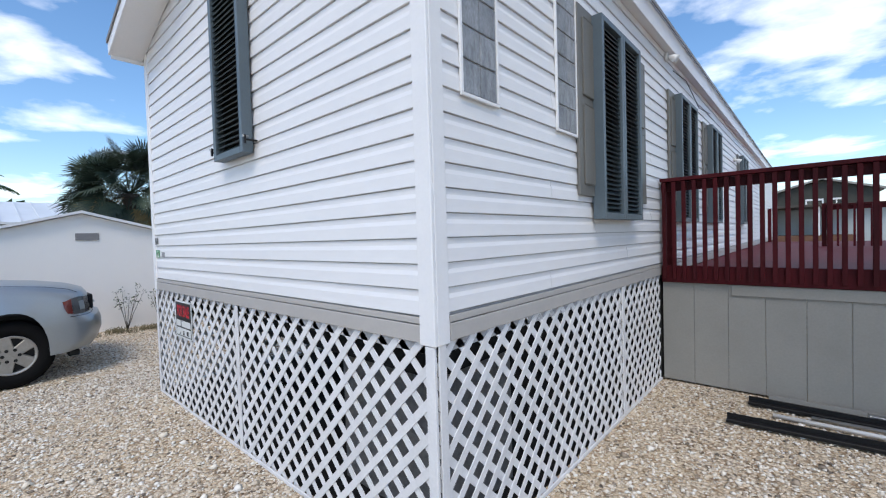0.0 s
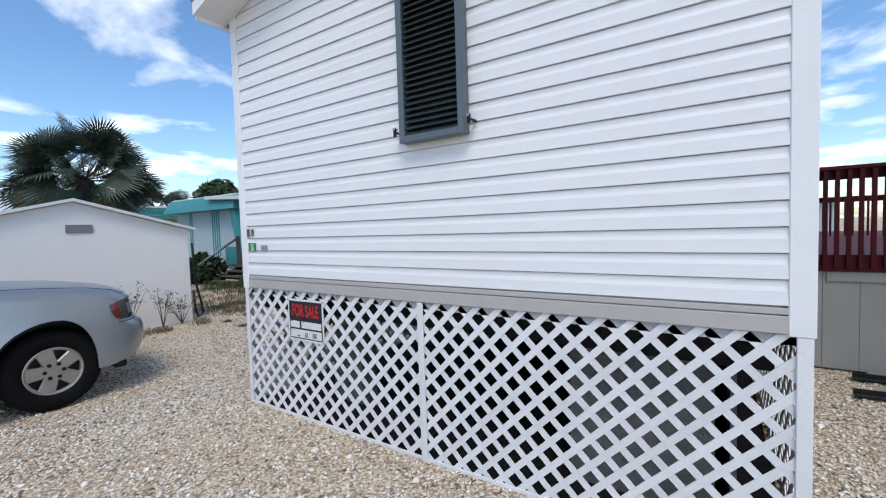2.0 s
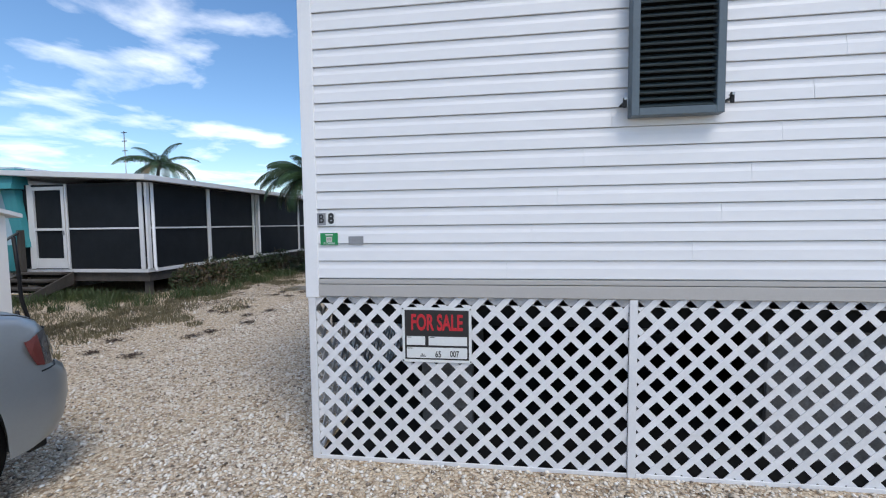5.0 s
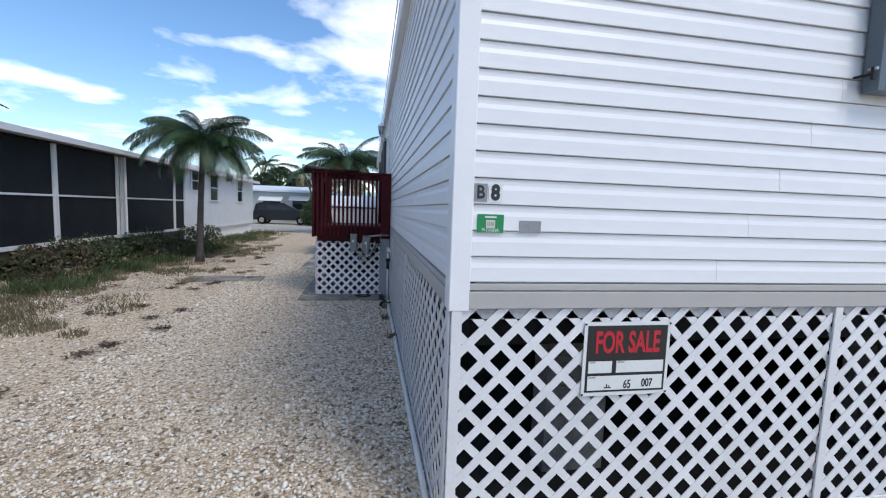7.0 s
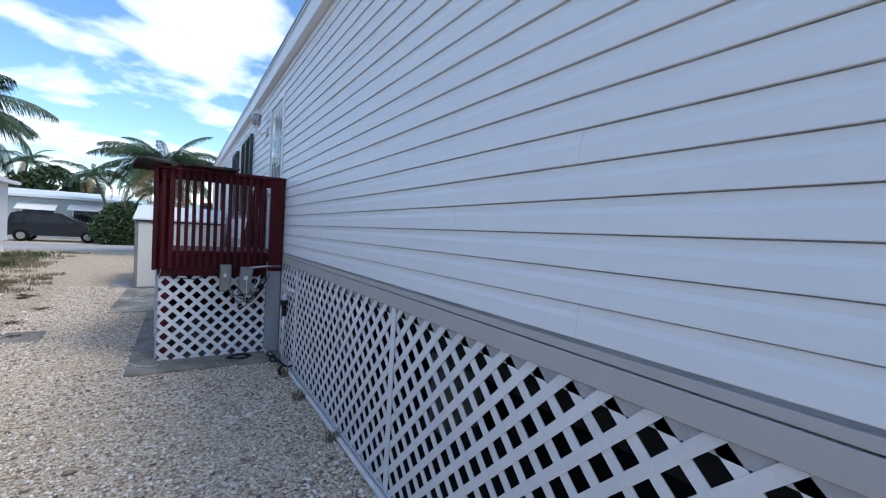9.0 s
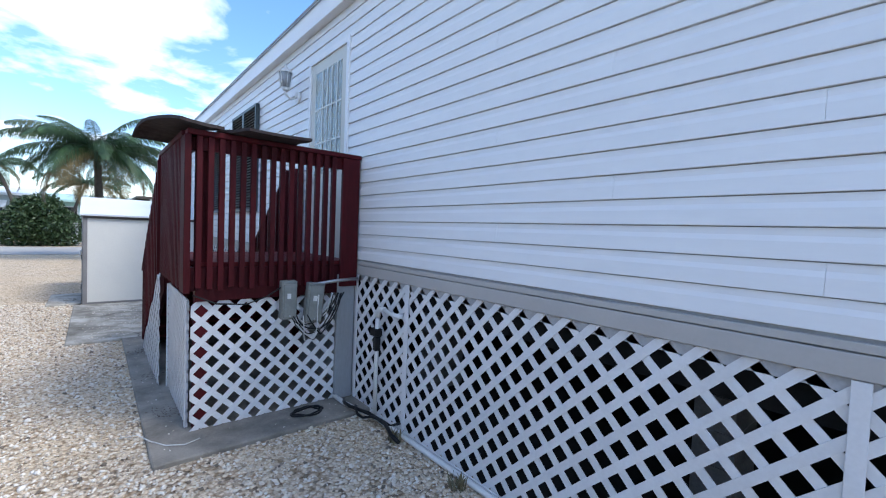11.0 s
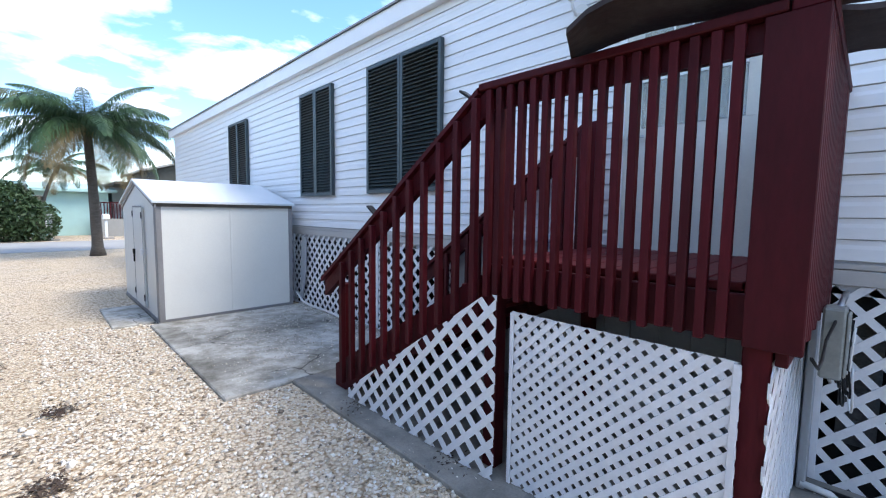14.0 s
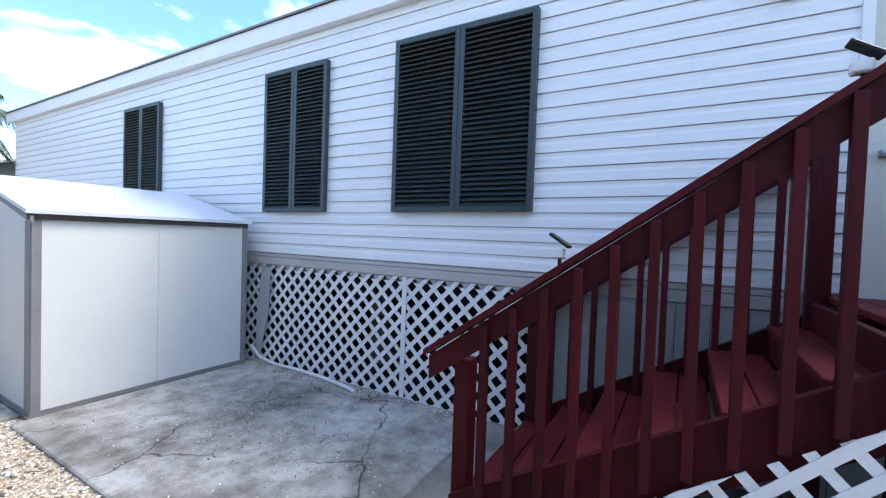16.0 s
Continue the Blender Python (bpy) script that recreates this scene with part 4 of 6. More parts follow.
# east wall windows: glass blocks in white frames
def block_window(y0):
    s = thing("glass_block_window", "narrow white framed window of frosted glass blocks", "window", at=(XE + 0.016, y0, 2.325), group="glass block windows", turn=90)
    w, h = 0.325, 1.02
    part("window_frame", boxes((0, w, -0.016, -0.001, 0, 0.018), (0, w, -0.016, -0.001, h - 0.018, h), (0, 0.018, -0.016, -0.001, 0.0185, h - 0.0185), (w - 0.018, w, -0.016, -0.001, 0.0185, h - 0.0185), bevel=0.002), M_TRIMW, s)
    bw, bh = (w - 0.036) / 2, (h - 0.036) / 6
    for i in range(2):
        for j in range(6):
            part("glass_block", boxes((0.018 + i * bw + 0.003, 0.018 + (i + 1) * bw - 0.003, -0.012, -0.001, 0.018 + j * bh + 0.003, 0.018 + (j + 1) * bh - 0.003), bevel=0.004), M_GLASSB, s)


block_window(1.548)
block_window(2.545)


def panel_shutter(y0, w=0.38):
    s = thing("panel_shutter", "taupe raised panel decorative shutter fixed beside the window", "shutter", at=(XE + 0.02, y0, 1.92), group="panel shutters", turn=90)
    part("board", boxes((0, w, -0.022, 0, 0, 1.36), bevel=0.004), M_TAUPE, s)
    for z0, z1 in ((0.08, 0.66), (0.72, 1.28)):
        part("raised_panel", boxes((0.07, w - 0.07, -0.032, -0.0225, z0, z1), bevel=0.009), M_TAUPE, s)


ES = "slate grey louvred storm shutter pair over the east wall window"
for y in (3.11, 5.60, 7.60, 11.4):
    louvre_shutter("storm_shutter", (XE + 0.03, y, 1.75), 90, 0.93, 1.52, 0.09, M_SHUT, 2, ES, "storm shutters on the east wall", slat=0.036)
    panel_shutter(y - 0.25)
    panel_shutter(y + 0.94)


def flood_light(y, z):
    s = thing("wall_light", "small white round floodlight high on the siding", "wall light", at=(XE + 0.02, y, z), turn=90)
    part("base", rod([(0, 0, 0), (0, -0.03, 0)], 0.05, 12), M_WHITE, s)
    part("head", rod([(0, -0.03, 0), (0.01, -0.09, -0.03), (0.015, -0.12, -0.05)], [0.02, 0.045, 0.05], 12), M_WHITE, s)


flood_light(5.3, 3.62)
flood_light(10.7, 3.1)
cable = thing("cable", "thin black cable looping along the eave of the east wall", "cable")
part("line", rod([(XE + 0.03, 5.6, 3.55), (XE + 0.05, 6.2, 3.58), (XE + 0.05, 7.0, 3.40), (XE + 0.03, 8.0, 3.52)], 0.005, 5), M_BLACK, cable)


# rods and angle irons lying by the deck
for i, (x0, y0, x1, y1, m_, lab, r) in enumerate((
        (-0.54, 4.16, 1.6, 4.32, M_BLACK, "black angle iron lying on the gravel", 0.028),
        (-0.44, 4.70, 1.9, 4.72, M_BLACK, "black angle iron lying on the gravel", 0.028),
        (-0.25, 4.50, 1.5, 4.44, M_PVC, "dirty white pole lying on the gravel beside the deck", 0.018),
        (0.0, 4.62, 1.7, 4.60, M_METAL, "worn metal tube lying on the gravel", 0.016),
        (-0.3, 4.83, 1.9, 4.86, M_GREYW, "grey board lying on the gravel against the deck skirt", 0.02))):
    s = thing("metal_bar" if i != 2 else "pole", lab, "metal bar", group="bars on the gravel")
    if i in (0, 1, 4):
        part("bar", beam((x0, y0, 0.035), (x1, y1, 0.03), 0.07, 0.03, 0.004), m_, s)
        part("flange", beam((x0, y0 + 0.03, 0.06), (x1, y1 + 0.03, 0.055), 0.012, 0.05), m_, s)
    else:
        part("tube", rod([(x0, y0, 0.03), ((x0 + x1) / 2, (y0 + y1) / 2, 0.04), (x1, y1, 0.03)], r, 10), m_, s)
part("bracket", boxes((0.35, 0.55, 4.76, 4.83, 0.05, 0.09), bevel=0.004), M_METAL, s)

# grey boards closing the skirting behind the porch
y = 7.12
while y < 9.94:
    part("skirt_board", boxes((XW - 0.012, XW + 0.006, y, min(9.95, y + 0.197), 0.03, SK - 0.004), bevel=0.003), M_UTIL, house)
    y += 0.20
part("corner_board", boxes((XW - 0.20, XW - 0.03, 7.08, 7.115, 0.04, SK), bevel=0.004), M_LGREYW, house)


# ---- entry door in its opening ----
def entry_door():
    d = thing("entry_door", "cream entry door with a curtained glazed upper half up the porch", "door", at=(XW, DOOR_Y1, DOOR_Z0), turn=-90)
    W, H = DOOR_Y1 - DOOR_Y0, DOOR_Z1 - DOOR_Z0
    part("door_frame", boxes((0, 0.055, -0.03, 0.0, 0, H), (W - 0.055, W, -0.03, 0.0, 0, H), (0.056, W - 0.056, -0.03, 0.0, H - 0.055, H), bevel=0.003), M_TRIMW, d)
    part("door_leaf", boxes((0.057, W - 0.057, -0.012, -0.001, 0.01, 0.98), (0.057, 0.17, -0.012, -0.001, 0.981, H - 0.057), (W - 0.17, W - 0.057, -0.012, -0.001, 0.981, H - 0.057), (0.171, W - 0.171, -0.012, -0.001, H - 0.17, H - 0.057)), M_CREAM, d)
    n = 14
    vs, fs = [], []
    for i in range(n + 1):
        x = 0.172 + (W - 0.344) * i / n
        vs += [(x, -0.004 - 0.006 * (i % 2), 0.985), (x, -0.004 - 0.006 * (i % 2), H - 0.172)]
    for i in range(n):
        fs.append((2 * i, 2 * i + 2, 2 * i + 3, 2 * i + 1))
    part("curtain", (vs, fs), M_CURTAIN, d)
    part("pane", boxes((0.171, W - 0.171, -0.015, -0.013, 0.983, H - 0.171)), glass_mat("window_glass", (0.9, 0.95, 0.95), 0.04), d).visible_shadow = False
    for z in (1.30, 1.66):
        part("muntin", boxes((0.171, W - 0.171, -0.02, -0.0155, z, z + 0.016)), M_WHITE, d)
    for x in (0.36, 0.47, 0.58, 0.70):
        part("muntin", boxes((x, x + 0.012, -0.0255, -0.0205, 0.983, H - 0.171)), M_WHITE, d)
    part("door_handle", boxes((0.10, 0.14, -0.06, -0.013, 0.90, 0.94), (0.10, 0.22, -0.07, -0.061, 0.91, 0.93), bevel=0.004), M_METAL, d)
    part("threshold", boxes((0, W, -0.10, -0.031, -0.02, 0.02), bevel=0.004), M_METAL, d)


entry_door()


def coach_light():
    s = thing("coach_lantern", "white metal and glass coach lantern on the wall by the door", "wall light", at=(XW - 0.02, 8.60, 3.08), turn=-90)
    part("wall_plate", rod([(0, 0, 0), (0, -0.025, 0)], 0.065, 14), M_WHITE, s)
    part("arm", rod([(0, -0.02, 0), (0, -0.09, -0.04), (0, -0.15, 0.0), (0, -0.16, 0.05)], 0.012, 8), M_WHITE, s)
    part("cup", rod([(0, -0.16, 0.04), (0, -0.16, 0.075)], [0.02, 0.055], 6), M_WHITE, s)
    part("glass", rod([(0, -0.16, 0.078), (0, -0.16, 0.24)], [0.05, 0.078], 6), M_GLASSB, s)
    part("cap", rod([(0, -0.16, 0.242), (0, -0.16, 0.27), (0, -0.16, 0.30), (0, -0.16, 0.34)], [0.085, 0.06, 0.02, 0.006], 6), M_WHITE, s)
    for k in range(6):
        a = math.pi * 2 * k / 6
        part("bar", rod([(0.051 * math.cos(a), -0.16 + 0.051 * math.sin(a), 0.076), (0.08 * math.cos(a), -0.16 + 0.08 * math.sin(a), 0.243)], 0.004, 5), M_WHITE, s)


coach_light()


# ---- warped sheets on the porch rail ----
def sheet(name, label, corners, arch, thick, z, material=M_PLY, nu=12, nv=5):
    """A sheet over four plan corners (with their own heights), arched along its length."""
    A, B, C, D = [Vector(c) for c in corners]
    root = thing(name, label, "board")
    vs, fs = [], []
    for lay in (0, -thick):
        for i in range(nu + 1):
            u = i / nu
            for j in range(nv + 1):
                v = j / nv
                p = (A * (1 - u) + B * u) * (1 - v) + (D * (1 - u) + C * u) * v
                p = p + Vector((0, 0, z + arch * math.sin(math.pi * u ** 0.65) * (0.9 + 0.1 * math.cos(3 * v)) + 0.004 * math.sin(9 * u + 4 * v) + lay))
                vs.append(p)
    m_ = (nu + 1) * (nv + 1)
    idx = lambda i, j, l=0: l * m_ + i * (nv + 1) + j
    for i in range(nu):
        for j in range(nv):
            fs.append((idx(i, j), idx(i + 1, j), idx(i + 1, j + 1), idx(i, j + 1)))
            fs.append((idx(i, j, 1), idx(i, j + 1, 1), idx(i + 1, j + 1, 1), idx(i + 1, j, 1)))
    for i in range(nu):
        fs.append((idx(i, 0), idx(i, 0, 1), idx(i + 1, 0, 1), idx(i + 1, 0)))
        fs.append((idx(i, nv), idx(i + 1, nv), idx(i + 1, nv, 1), idx(i, nv, 1)))
    for j in range(nv):
        fs.append((idx(0, j), idx(0, j + 1), idx(0, j + 1, 1), idx(0, j, 1)))
        fs.append((idx(nu, j), idx(nu, j, 1), idx(nu, j + 1, 1), idx(nu, j + 1)))
    part("sheet", (vs, fs), material, root)


sheet("warped_board", "dark weathered board warped into an arch on the porch rail", [(-7.16, 7.80, -0.01), (-6.95, 6.95, 0.02), (-6.68, 6.97, 0.0), (-6.80, 7.97, 0.0)], 0.085, 0.022, RT + 0.030)
sheet("flat_board", "dark weathered thin board lying on the porch rail", [(-6.70, 7.12, 0.0), (-6.55, 6.83, 0.0), (-6.10, 6.82, 0.0), (-6.14, 7.14, 0.0)], 0.0, 0.02, RT + 0.026)


# ---- meters, pipe and cables ----
def meter_box(x, w, h, z, tilt):
    s = thing("cable_box", "grey plastic telephone junction box hung on the porch rim", "junction box", at=(x, PY0 - 0.065, z), group="junction boxes")
    s.matrix_basis = pose(x, PY0 - 0.048, z, 0, tilt, 0)
    part("case", boxes((0, w, -0.075, 0, 0, h), bevel=0.008), M_GREYLID, s)
    part("lid", boxes((0.008, w - 0.008, -0.088, -0.0755, 0.012, h - 0.02), bevel=0.008), M_GREYLID, s)
    part("screw", rod([(w / 2, -0.094, 0.03), (w / 2, -0.088, 0.03)], 0.008, 8), M_METAL, s)
    part("badge", boxes((w * 0.3, w * 0.55, -0.0895, -0.0882, h * 0.55, h * 0.68)), M_PVC, s)


meter_box(-6.25, 0.12, 0.31, 0.83, 0)
meter_box(-6.06, 0.14, 0.33, 0.79, 5)
rng = random.Random(3)
cb = thing("loose_cables", "tangle of thin black and grey cables below the junction boxes", "cable")
for k in range(9):
    x0, x1 = -6.2 + rng.random() * 0.3, -5.95 + rng.random() * 0.25
    d = 0.1 + rng.random() * 0.22
    yb = PY0 - 0.075 - 0.01 * k
    pts = [(x0 + (x1 - x0) * u + 0.02 * math.sin(9 * u + k), yb - 0.01 * math.sin(6 * u), 0.86 + 0.16 * u - d * math.sin(math.pi * u) ** 0.8) for u in [i / 14 for i in range(15)]]
    part("cable", rod(pts, 0.0045 if k % 3 else 0.006, 5), M_BLACK if k % 4 else M_PVC, cb)
part("cable", rod([(-6.85, PY0 - 0.06, 1.06), (-6.7, PY0 - 0.07, 0.99), (-6.5, PY0 - 0.07, 0.97), (-6.35, PY0 - 0.07, 1.02), (-6.2, PY0 - 0.1, 1.12)], 0.006, 5), M_BLACK, cb)
part("conduit", rod([(-5.98, PY0 - 0.09, 1.10), (-5.75, PY0 - 0.10, 1.125), (-5.58, PY0 - 0.10, 1.13)], 0.014, 8), M_METAL, cb)

pv = thing("water_pipe", "white plastic standpipe with a black valve before the lattice", "pipe")
part("riser", rod([(-5.60, 6.60, 0.02), (-5.60, 6.60, 0.88)], 0.018, 10), M_PVC, pv)
part("elbow", rod([(-5.60, 6.60, 0.86), (-5.60, 6.595, 0.91), (-5.60, 6.56, 0.935), (-5.60, 6.50, 0.935)], 0.024, 10), M_PVC, pv)
part("branch", rod([(-5.60, 6.50, 0.935), (-5.60, 6.36, 0.915), (-5.56, 6.30, 0.91)], 0.018, 10), M_PVC, pv)
part("valve", boxes((-5.625, -5.575, 6.575, 6.625, 0.58, 0.70), (-5.635, -5.565, 6.57, 6.66, 0.701, 0.765), bevel=0.008), M_BLACK, pv)
gp = thing("ground_pipe", "white plastic pipe lying along the foot of the lattice", "pipe")
part("pipe", rod([(-5.72, 7.10, 0.07), (-5.70, 6.95, 0.05), (-5.66, 6.75, 0.04), (-5.60, 6.6, 0.03), (-5.585, 5.2, 0.025), (-5.58, 3.0, 0.022), (-5.58, 1.5, 0.022)], 0.019, 10), M_PVC, gp)
hs_ = thing("black_hose", "black rubber hose curled on the gravel beside the skirting", "hose")
part("hose", rod([(-5.68 - 0.05 * math.sin(k * 0.9), 7.0 - k * 0.105, 0.055 + 0.03 * abs(math.sin(k * 0.6))) for k in range(10)], 0.015, 8), M_BLACK, hs_)
part("hose", rod([(-5.63 - 0.10 * math.sin(k * 0.5), 6.85 - k * 0.07, 0.04 + 0.05 * abs(math.sin(k * 0.9))) for k in range(9)], 0.011, 8), M_BLACK, hs_)
ro = thing("coiled_cord", "short grey cord coiled on the concrete slab", "cord")
part("cord", rod([(-6.02 + (0.11 + 0.03 * math.sin(2.3 * a)) * math.cos(a), 6.98 + (0.075 + 0.02 * math.cos(1.7 * a)) * math.sin(a), 0.042 + 0.004 * math.sin(a * 2)) for a in [k * 0.32 for k in range(48)]], 0.008, 6), M_BLACK, ro)
wi = thing("thin_wire", "thin white wire lying across the concrete slab", "wire")
part("wire", rod([(-6.80 + 0.0, 6.98, 0.04), (-6.9, 6.93, 0.045), (-7.0, 7.0, 0.04), (-7.08, 7.12, 0.042), (-7.14, 7.3, 0.03), (-7.24, 7.35, 0.012)], 0.004, 5), M_PVC, wi)
st = thing("stepping_slab", "low weathered concrete slab sunk in the gravel", "paving slab", at=(-8.9, 8.88, 0), turn=4)
part("slab", boxes((-0.75, 0.32, -0.30, 0.30, -0.04, 0.028), bevel=0.015), M_CONC, st)
part("slab", boxes((0.34, 0.76, -0.28, 0.30, -0.04, 0.022), bevel=0.015), M_CONC, st)


def solar_spot(x, y, z, turn):
    s = thing("solar_spotlight", "small black solar spotlight clipped above the stair rail", "spotlight", at=(x, y, z), turn=turn, group="solar spotlights")
    part("panel", beam((0, -0.045, 0.0), (0, 0.045, 0.06), 0.055, 0.015, 0.003), M_BLACK, s)
    part("head", boxes((-0.025, 0.025, -0.02, 0.035, -0.05, -0.006), bevel=0.006), M_WHITE, s)
    part("stem", rod([(0, 0.0, -0.045), (0, 0.0, -0.10)], 0.009, 8), M_BLACK, s)


solar_spot(-6.845, 8.60, 2.175, 0)
solar_spot(-6.83, 9.57, 1.515, 0)
cm = thing("security_camera", "small black security camera on the porch corner post", "camera", at=(PX + 0.10, PY1 + 0.02, RT - 0.03))
part("body", boxes((-0.035, 0.035, -0.04, 0.05, 0.0, 0.07), bevel=0.015), M_BLACK, cm)
part("mount", rod([(0, 0, -0.02), (0.0, 0.0, 0.01)], 0.03, 10), M_BLACK, cm)


# ---- the parked vehicle ----
M_CARP = mat("silver_blue_car_paint", (0.35, 0.375, 0.385), 0.30, metal=0.65, var=0.04, bump=0.0, spec=0.6)
M_TYRE = mat("black_tyre_rubber", (0.008, 0.008, 0.0085), 0.85, var=0.2, bump=0.2, spec=0.12)
M_RIM = mat("dull_alloy", (0.42, 0.40, 0.37), 0.42, metal=0.7, var=0.15, scale=12)
M_LENS = mat("headlight_lens", (0.11, 0.115, 0.12), 0.12, metal=0.0, var=0.4, bump=0, spec=0.9)
M_AMBER = mat("amber_lens", (0.16, 0.03, 0.02), 0.1, var=0.2, bump=0, spec=0.9)


def vehicle():
    s = thing("parked_suv", "silver blue full size sport utility vehicle parked on the gravel", "car", at=(-7.0, 1.2, 0))
    # local: nose at y = 0, tail at -5.1; near side at x = 0, far side at -2.0
    ax0, ax1, RW, RH = -0.98, -3.95, 0.485, 0.505

    top = [(-0.13, 0.80), (-0.15, 1.02), (-0.20, 1.09), (-0.33, 1.145), (-0.60, 1.195), (-1.0, 1.235), (-1.5, 1.27), (-2.1, 1.28), (-5.0, 1.26), (-5.1, 0.9), (-5.1, 0.45)]
    low = []
    for c in (ax1, ax0):
        for k in range(17):
            a = math.pi - math.pi * k / 16
            low.append((c + RW * math.cos(a), 0.40 + RH * math.sin(a) if k % 16 else 0.34))
    front = [(-0.30, 0.34), (-0.12, 0.37), (-0.04, 0.45), (0.0, 0.56), (0.0, 0.68), (-0.03, 0.755)]
    o = top + low + front
    n = len(o)
    stations = [(0.0, -0.40), (-0.012, -0.345), (-0.05, -0.27), (-0.12, -0.20), (-0.26, -0.125), (-0.54, -0.06), (-1.0, 0.0), (-1.46, -0.06), (-1.74, -0.125), (-1.88, -0.20), (-1.95, -0.27), (-1.988, -0.345), (-2.0, -0.40)]
    drop = [0.13, 0.075, 0.04, 0.02, 0.008, 0.002, 0, 0.002, 0.008, 0.02, 0.04, 0.075, 0.13]

    def skin(k, y, z, proud=0.0):
        """A point of the body: outline (y, z) carried to station k, which curves back towards the sides."""
        x, off = stations[k]
        back = off * max(0.0, min(1.0, 1 + y / 0.95)) ** 1.3
        sink = drop[k] * min(1.0, max(0.0, (z - 0.92) / 0.25))
        lean = -0.05 * max(0.0, (z - 0.85) / 0.3) * (x + 1.0)
        flare = 0.018 * (1 if x > -1 else -1) * max(0.0, 1 - abs(math.hypot(y - ax0, (z - 0.4) * 0.97) - 0.53) / 0.10) if k in (0, 1, 2, 10, 11, 12) else 0
        side = proud if x > -1 else -proud
        return (x + lean + flare + side * (0.6 if k < 4 or k > 8 else 0), y + back + proud, z - sink)
    vs = [skin(k, y, z) for k in range(len(stations)) for y, z in o]
    fs = [(k * n + i, k * n + (i + 1) % n, (k + 1) * n + (i + 1) % n, (k + 1) * n + i) for k in range(len(stations) - 1) for i in range(n)]
    fs.append(tuple(range(n)))
    fs.append(tuple(range((len(stations) - 1) * n, len(stations) * n))[::-1])
    b = part("body", (vs, fs), M_CARP, s)
    bm = bmesh.new()
    bm.from_mesh(b.data)
    bmesh.ops.triangulate(bm, faces=[f for f in bm.faces if len(f.verts) > 4])
    bmesh.ops.recalc_face_normals(bm, faces=bm.faces)
    for f in bm.faces:
        f.smooth = True
    for e in bm.edges:
        e.smooth = e.calc_face_angle(0.0) < radians(42)
    bm.to_mesh(b.data)
    bm.free()
    # arch edge, liner and well
    for c in (ax0, ax1):
        for x0, x1 in ((-0.52, 0.006), (-2.006, -1.48)):
            ring = [(c + (RW - 0.004) * math.cos(a), 0.40 + (RH - 0.004) * math.sin(a)) for a in [math.pi * k / 16 for k in range(17)]]
            ring += [(c + (RW - 0.022) * math.cos(a), 0.40 + (RH - 0.022) * math.sin(a)) for a in [math.pi * k / 16 for k in range(16, -1, -1)]]
            part("arch_liner", prism(ring, "x", x0 + (0.012 if x0 < -1 else 0), x1 - (0.012 if x0 > -1 else 0)), M_BLACK, s)
        part("wheel_well", prism([(c + (RW - 0.03) * math.cos(a), 0.40 + (RH - 0.03) * math.sin(a)) for a in [math.pi * k / 16 for k in range(17)]], "x", -1.65, -0.35), M_BLACK, s)
    part("underbody", boxes((-1.8, -0.2, -4.9, -0.50, 0.30, 0.5)), M_BLACK, s)
    part("sill", boxes((-0.06, -0.012, ax1 + 0.5, ax0 - 0.5, 0.30, 0.36), bevel=0.01), M_BLACK, s)
    part("air_dam", boxes((-1.80, -0.10, -0.47, -0.36, 0.27, 0.345), bevel=0.01), M_BLACK, s)
    # cabin
    cab = [(-1.50, 1.27), (-2.35, 1.86), (-4.7, 1.92), (-5.05, 1.25)]
    bm = bmesh.new()
    lo = [bm.verts.new((-0.10 - (0.14 if z > 1.5 else 0), y, z)) for y, z in cab]
    hi = [bm.verts.new((-1.90 + (0.14 if z > 1.5 else 0), y, z)) for y, z in cab]
    bm.faces.new(lo)
    bm.faces.new(hi[::-1])
    for i in range(4):
        bm.faces.new((lo[i], lo[(i + 1) % 4], hi[(i + 1) % 4], hi[i]))
    part("cabin", bm, M_CARP, s)
    part("side_window", prism([(-1.75, 1.30), (-2.35, 1.76), (-3.3, 1.80), (-3.3, 1.30)], "x", -0.18, -0.09), M_PANE, s)
    part("side_window", prism([(-3.38, 1.30), (-3.38, 1.80), (-4.5, 1.80), (-4.75, 1.30)], "x", -0.18, -0.09), M_PANE, s)
    part("windshield", prism([(-1.47, 1.28), (-1.56, 1.28), (-2.33, 1.82), (-2.28, 1.835)], "x", -1.72, -0.28), M_PANE, s)
    part("wiper_cowl", boxes((-1.8, -0.2, -1.50, -1.36, 1.262, 1.287), bevel=0.006), M_BLACK, s)
    for x in (-0.045, -1.955):
        part("mirror", boxes((x - 0.10, x + 0.12, -2.02, -1.88, 1.30, 1.47), bevel=0.03), M_BLACK, s)
    part("hood_gap", rod([skin(3, y, z, 0.0006) for y, z in top[2:8]], 0.0035, 5), M_BLACK, s)
    part("fender_gap", rod([(0.004 + 0.05 * max(0.0, (z - 0.85) / 0.3) * -1, -1.60, z) for z in (0.38, 0.7, 0.85, 1.0, 1.07)], 0.003, 5), M_BLACK, s)

    def lamp(name, material, cols, proud):
        """A lens over the rounded corner: columns of (station, outline y, low z, high z)."""
        v, f = [], []
        for k, y, za, zb in cols:
            v += [skin(k, y, za, proud), skin(k, y - 0.012, (za + zb) / 2, proud), skin(k, y - 0.02, zb, proud)]
        for r in range(len(cols) - 1):
            for q in range(2):
                f.append((3 * r + q, 3 * r + 3 + q, 3 * r + 4 + q, 3 * r + 1 + q))
        m_ = len(v)
        v += [(p[0] * 1.0 - 0.02, p[1] - 0.03, p[2]) for p in v]
        f += [tuple(i + m_ for i in q[::-1]) for q in f]
        return part(name, (v, f), material, s)
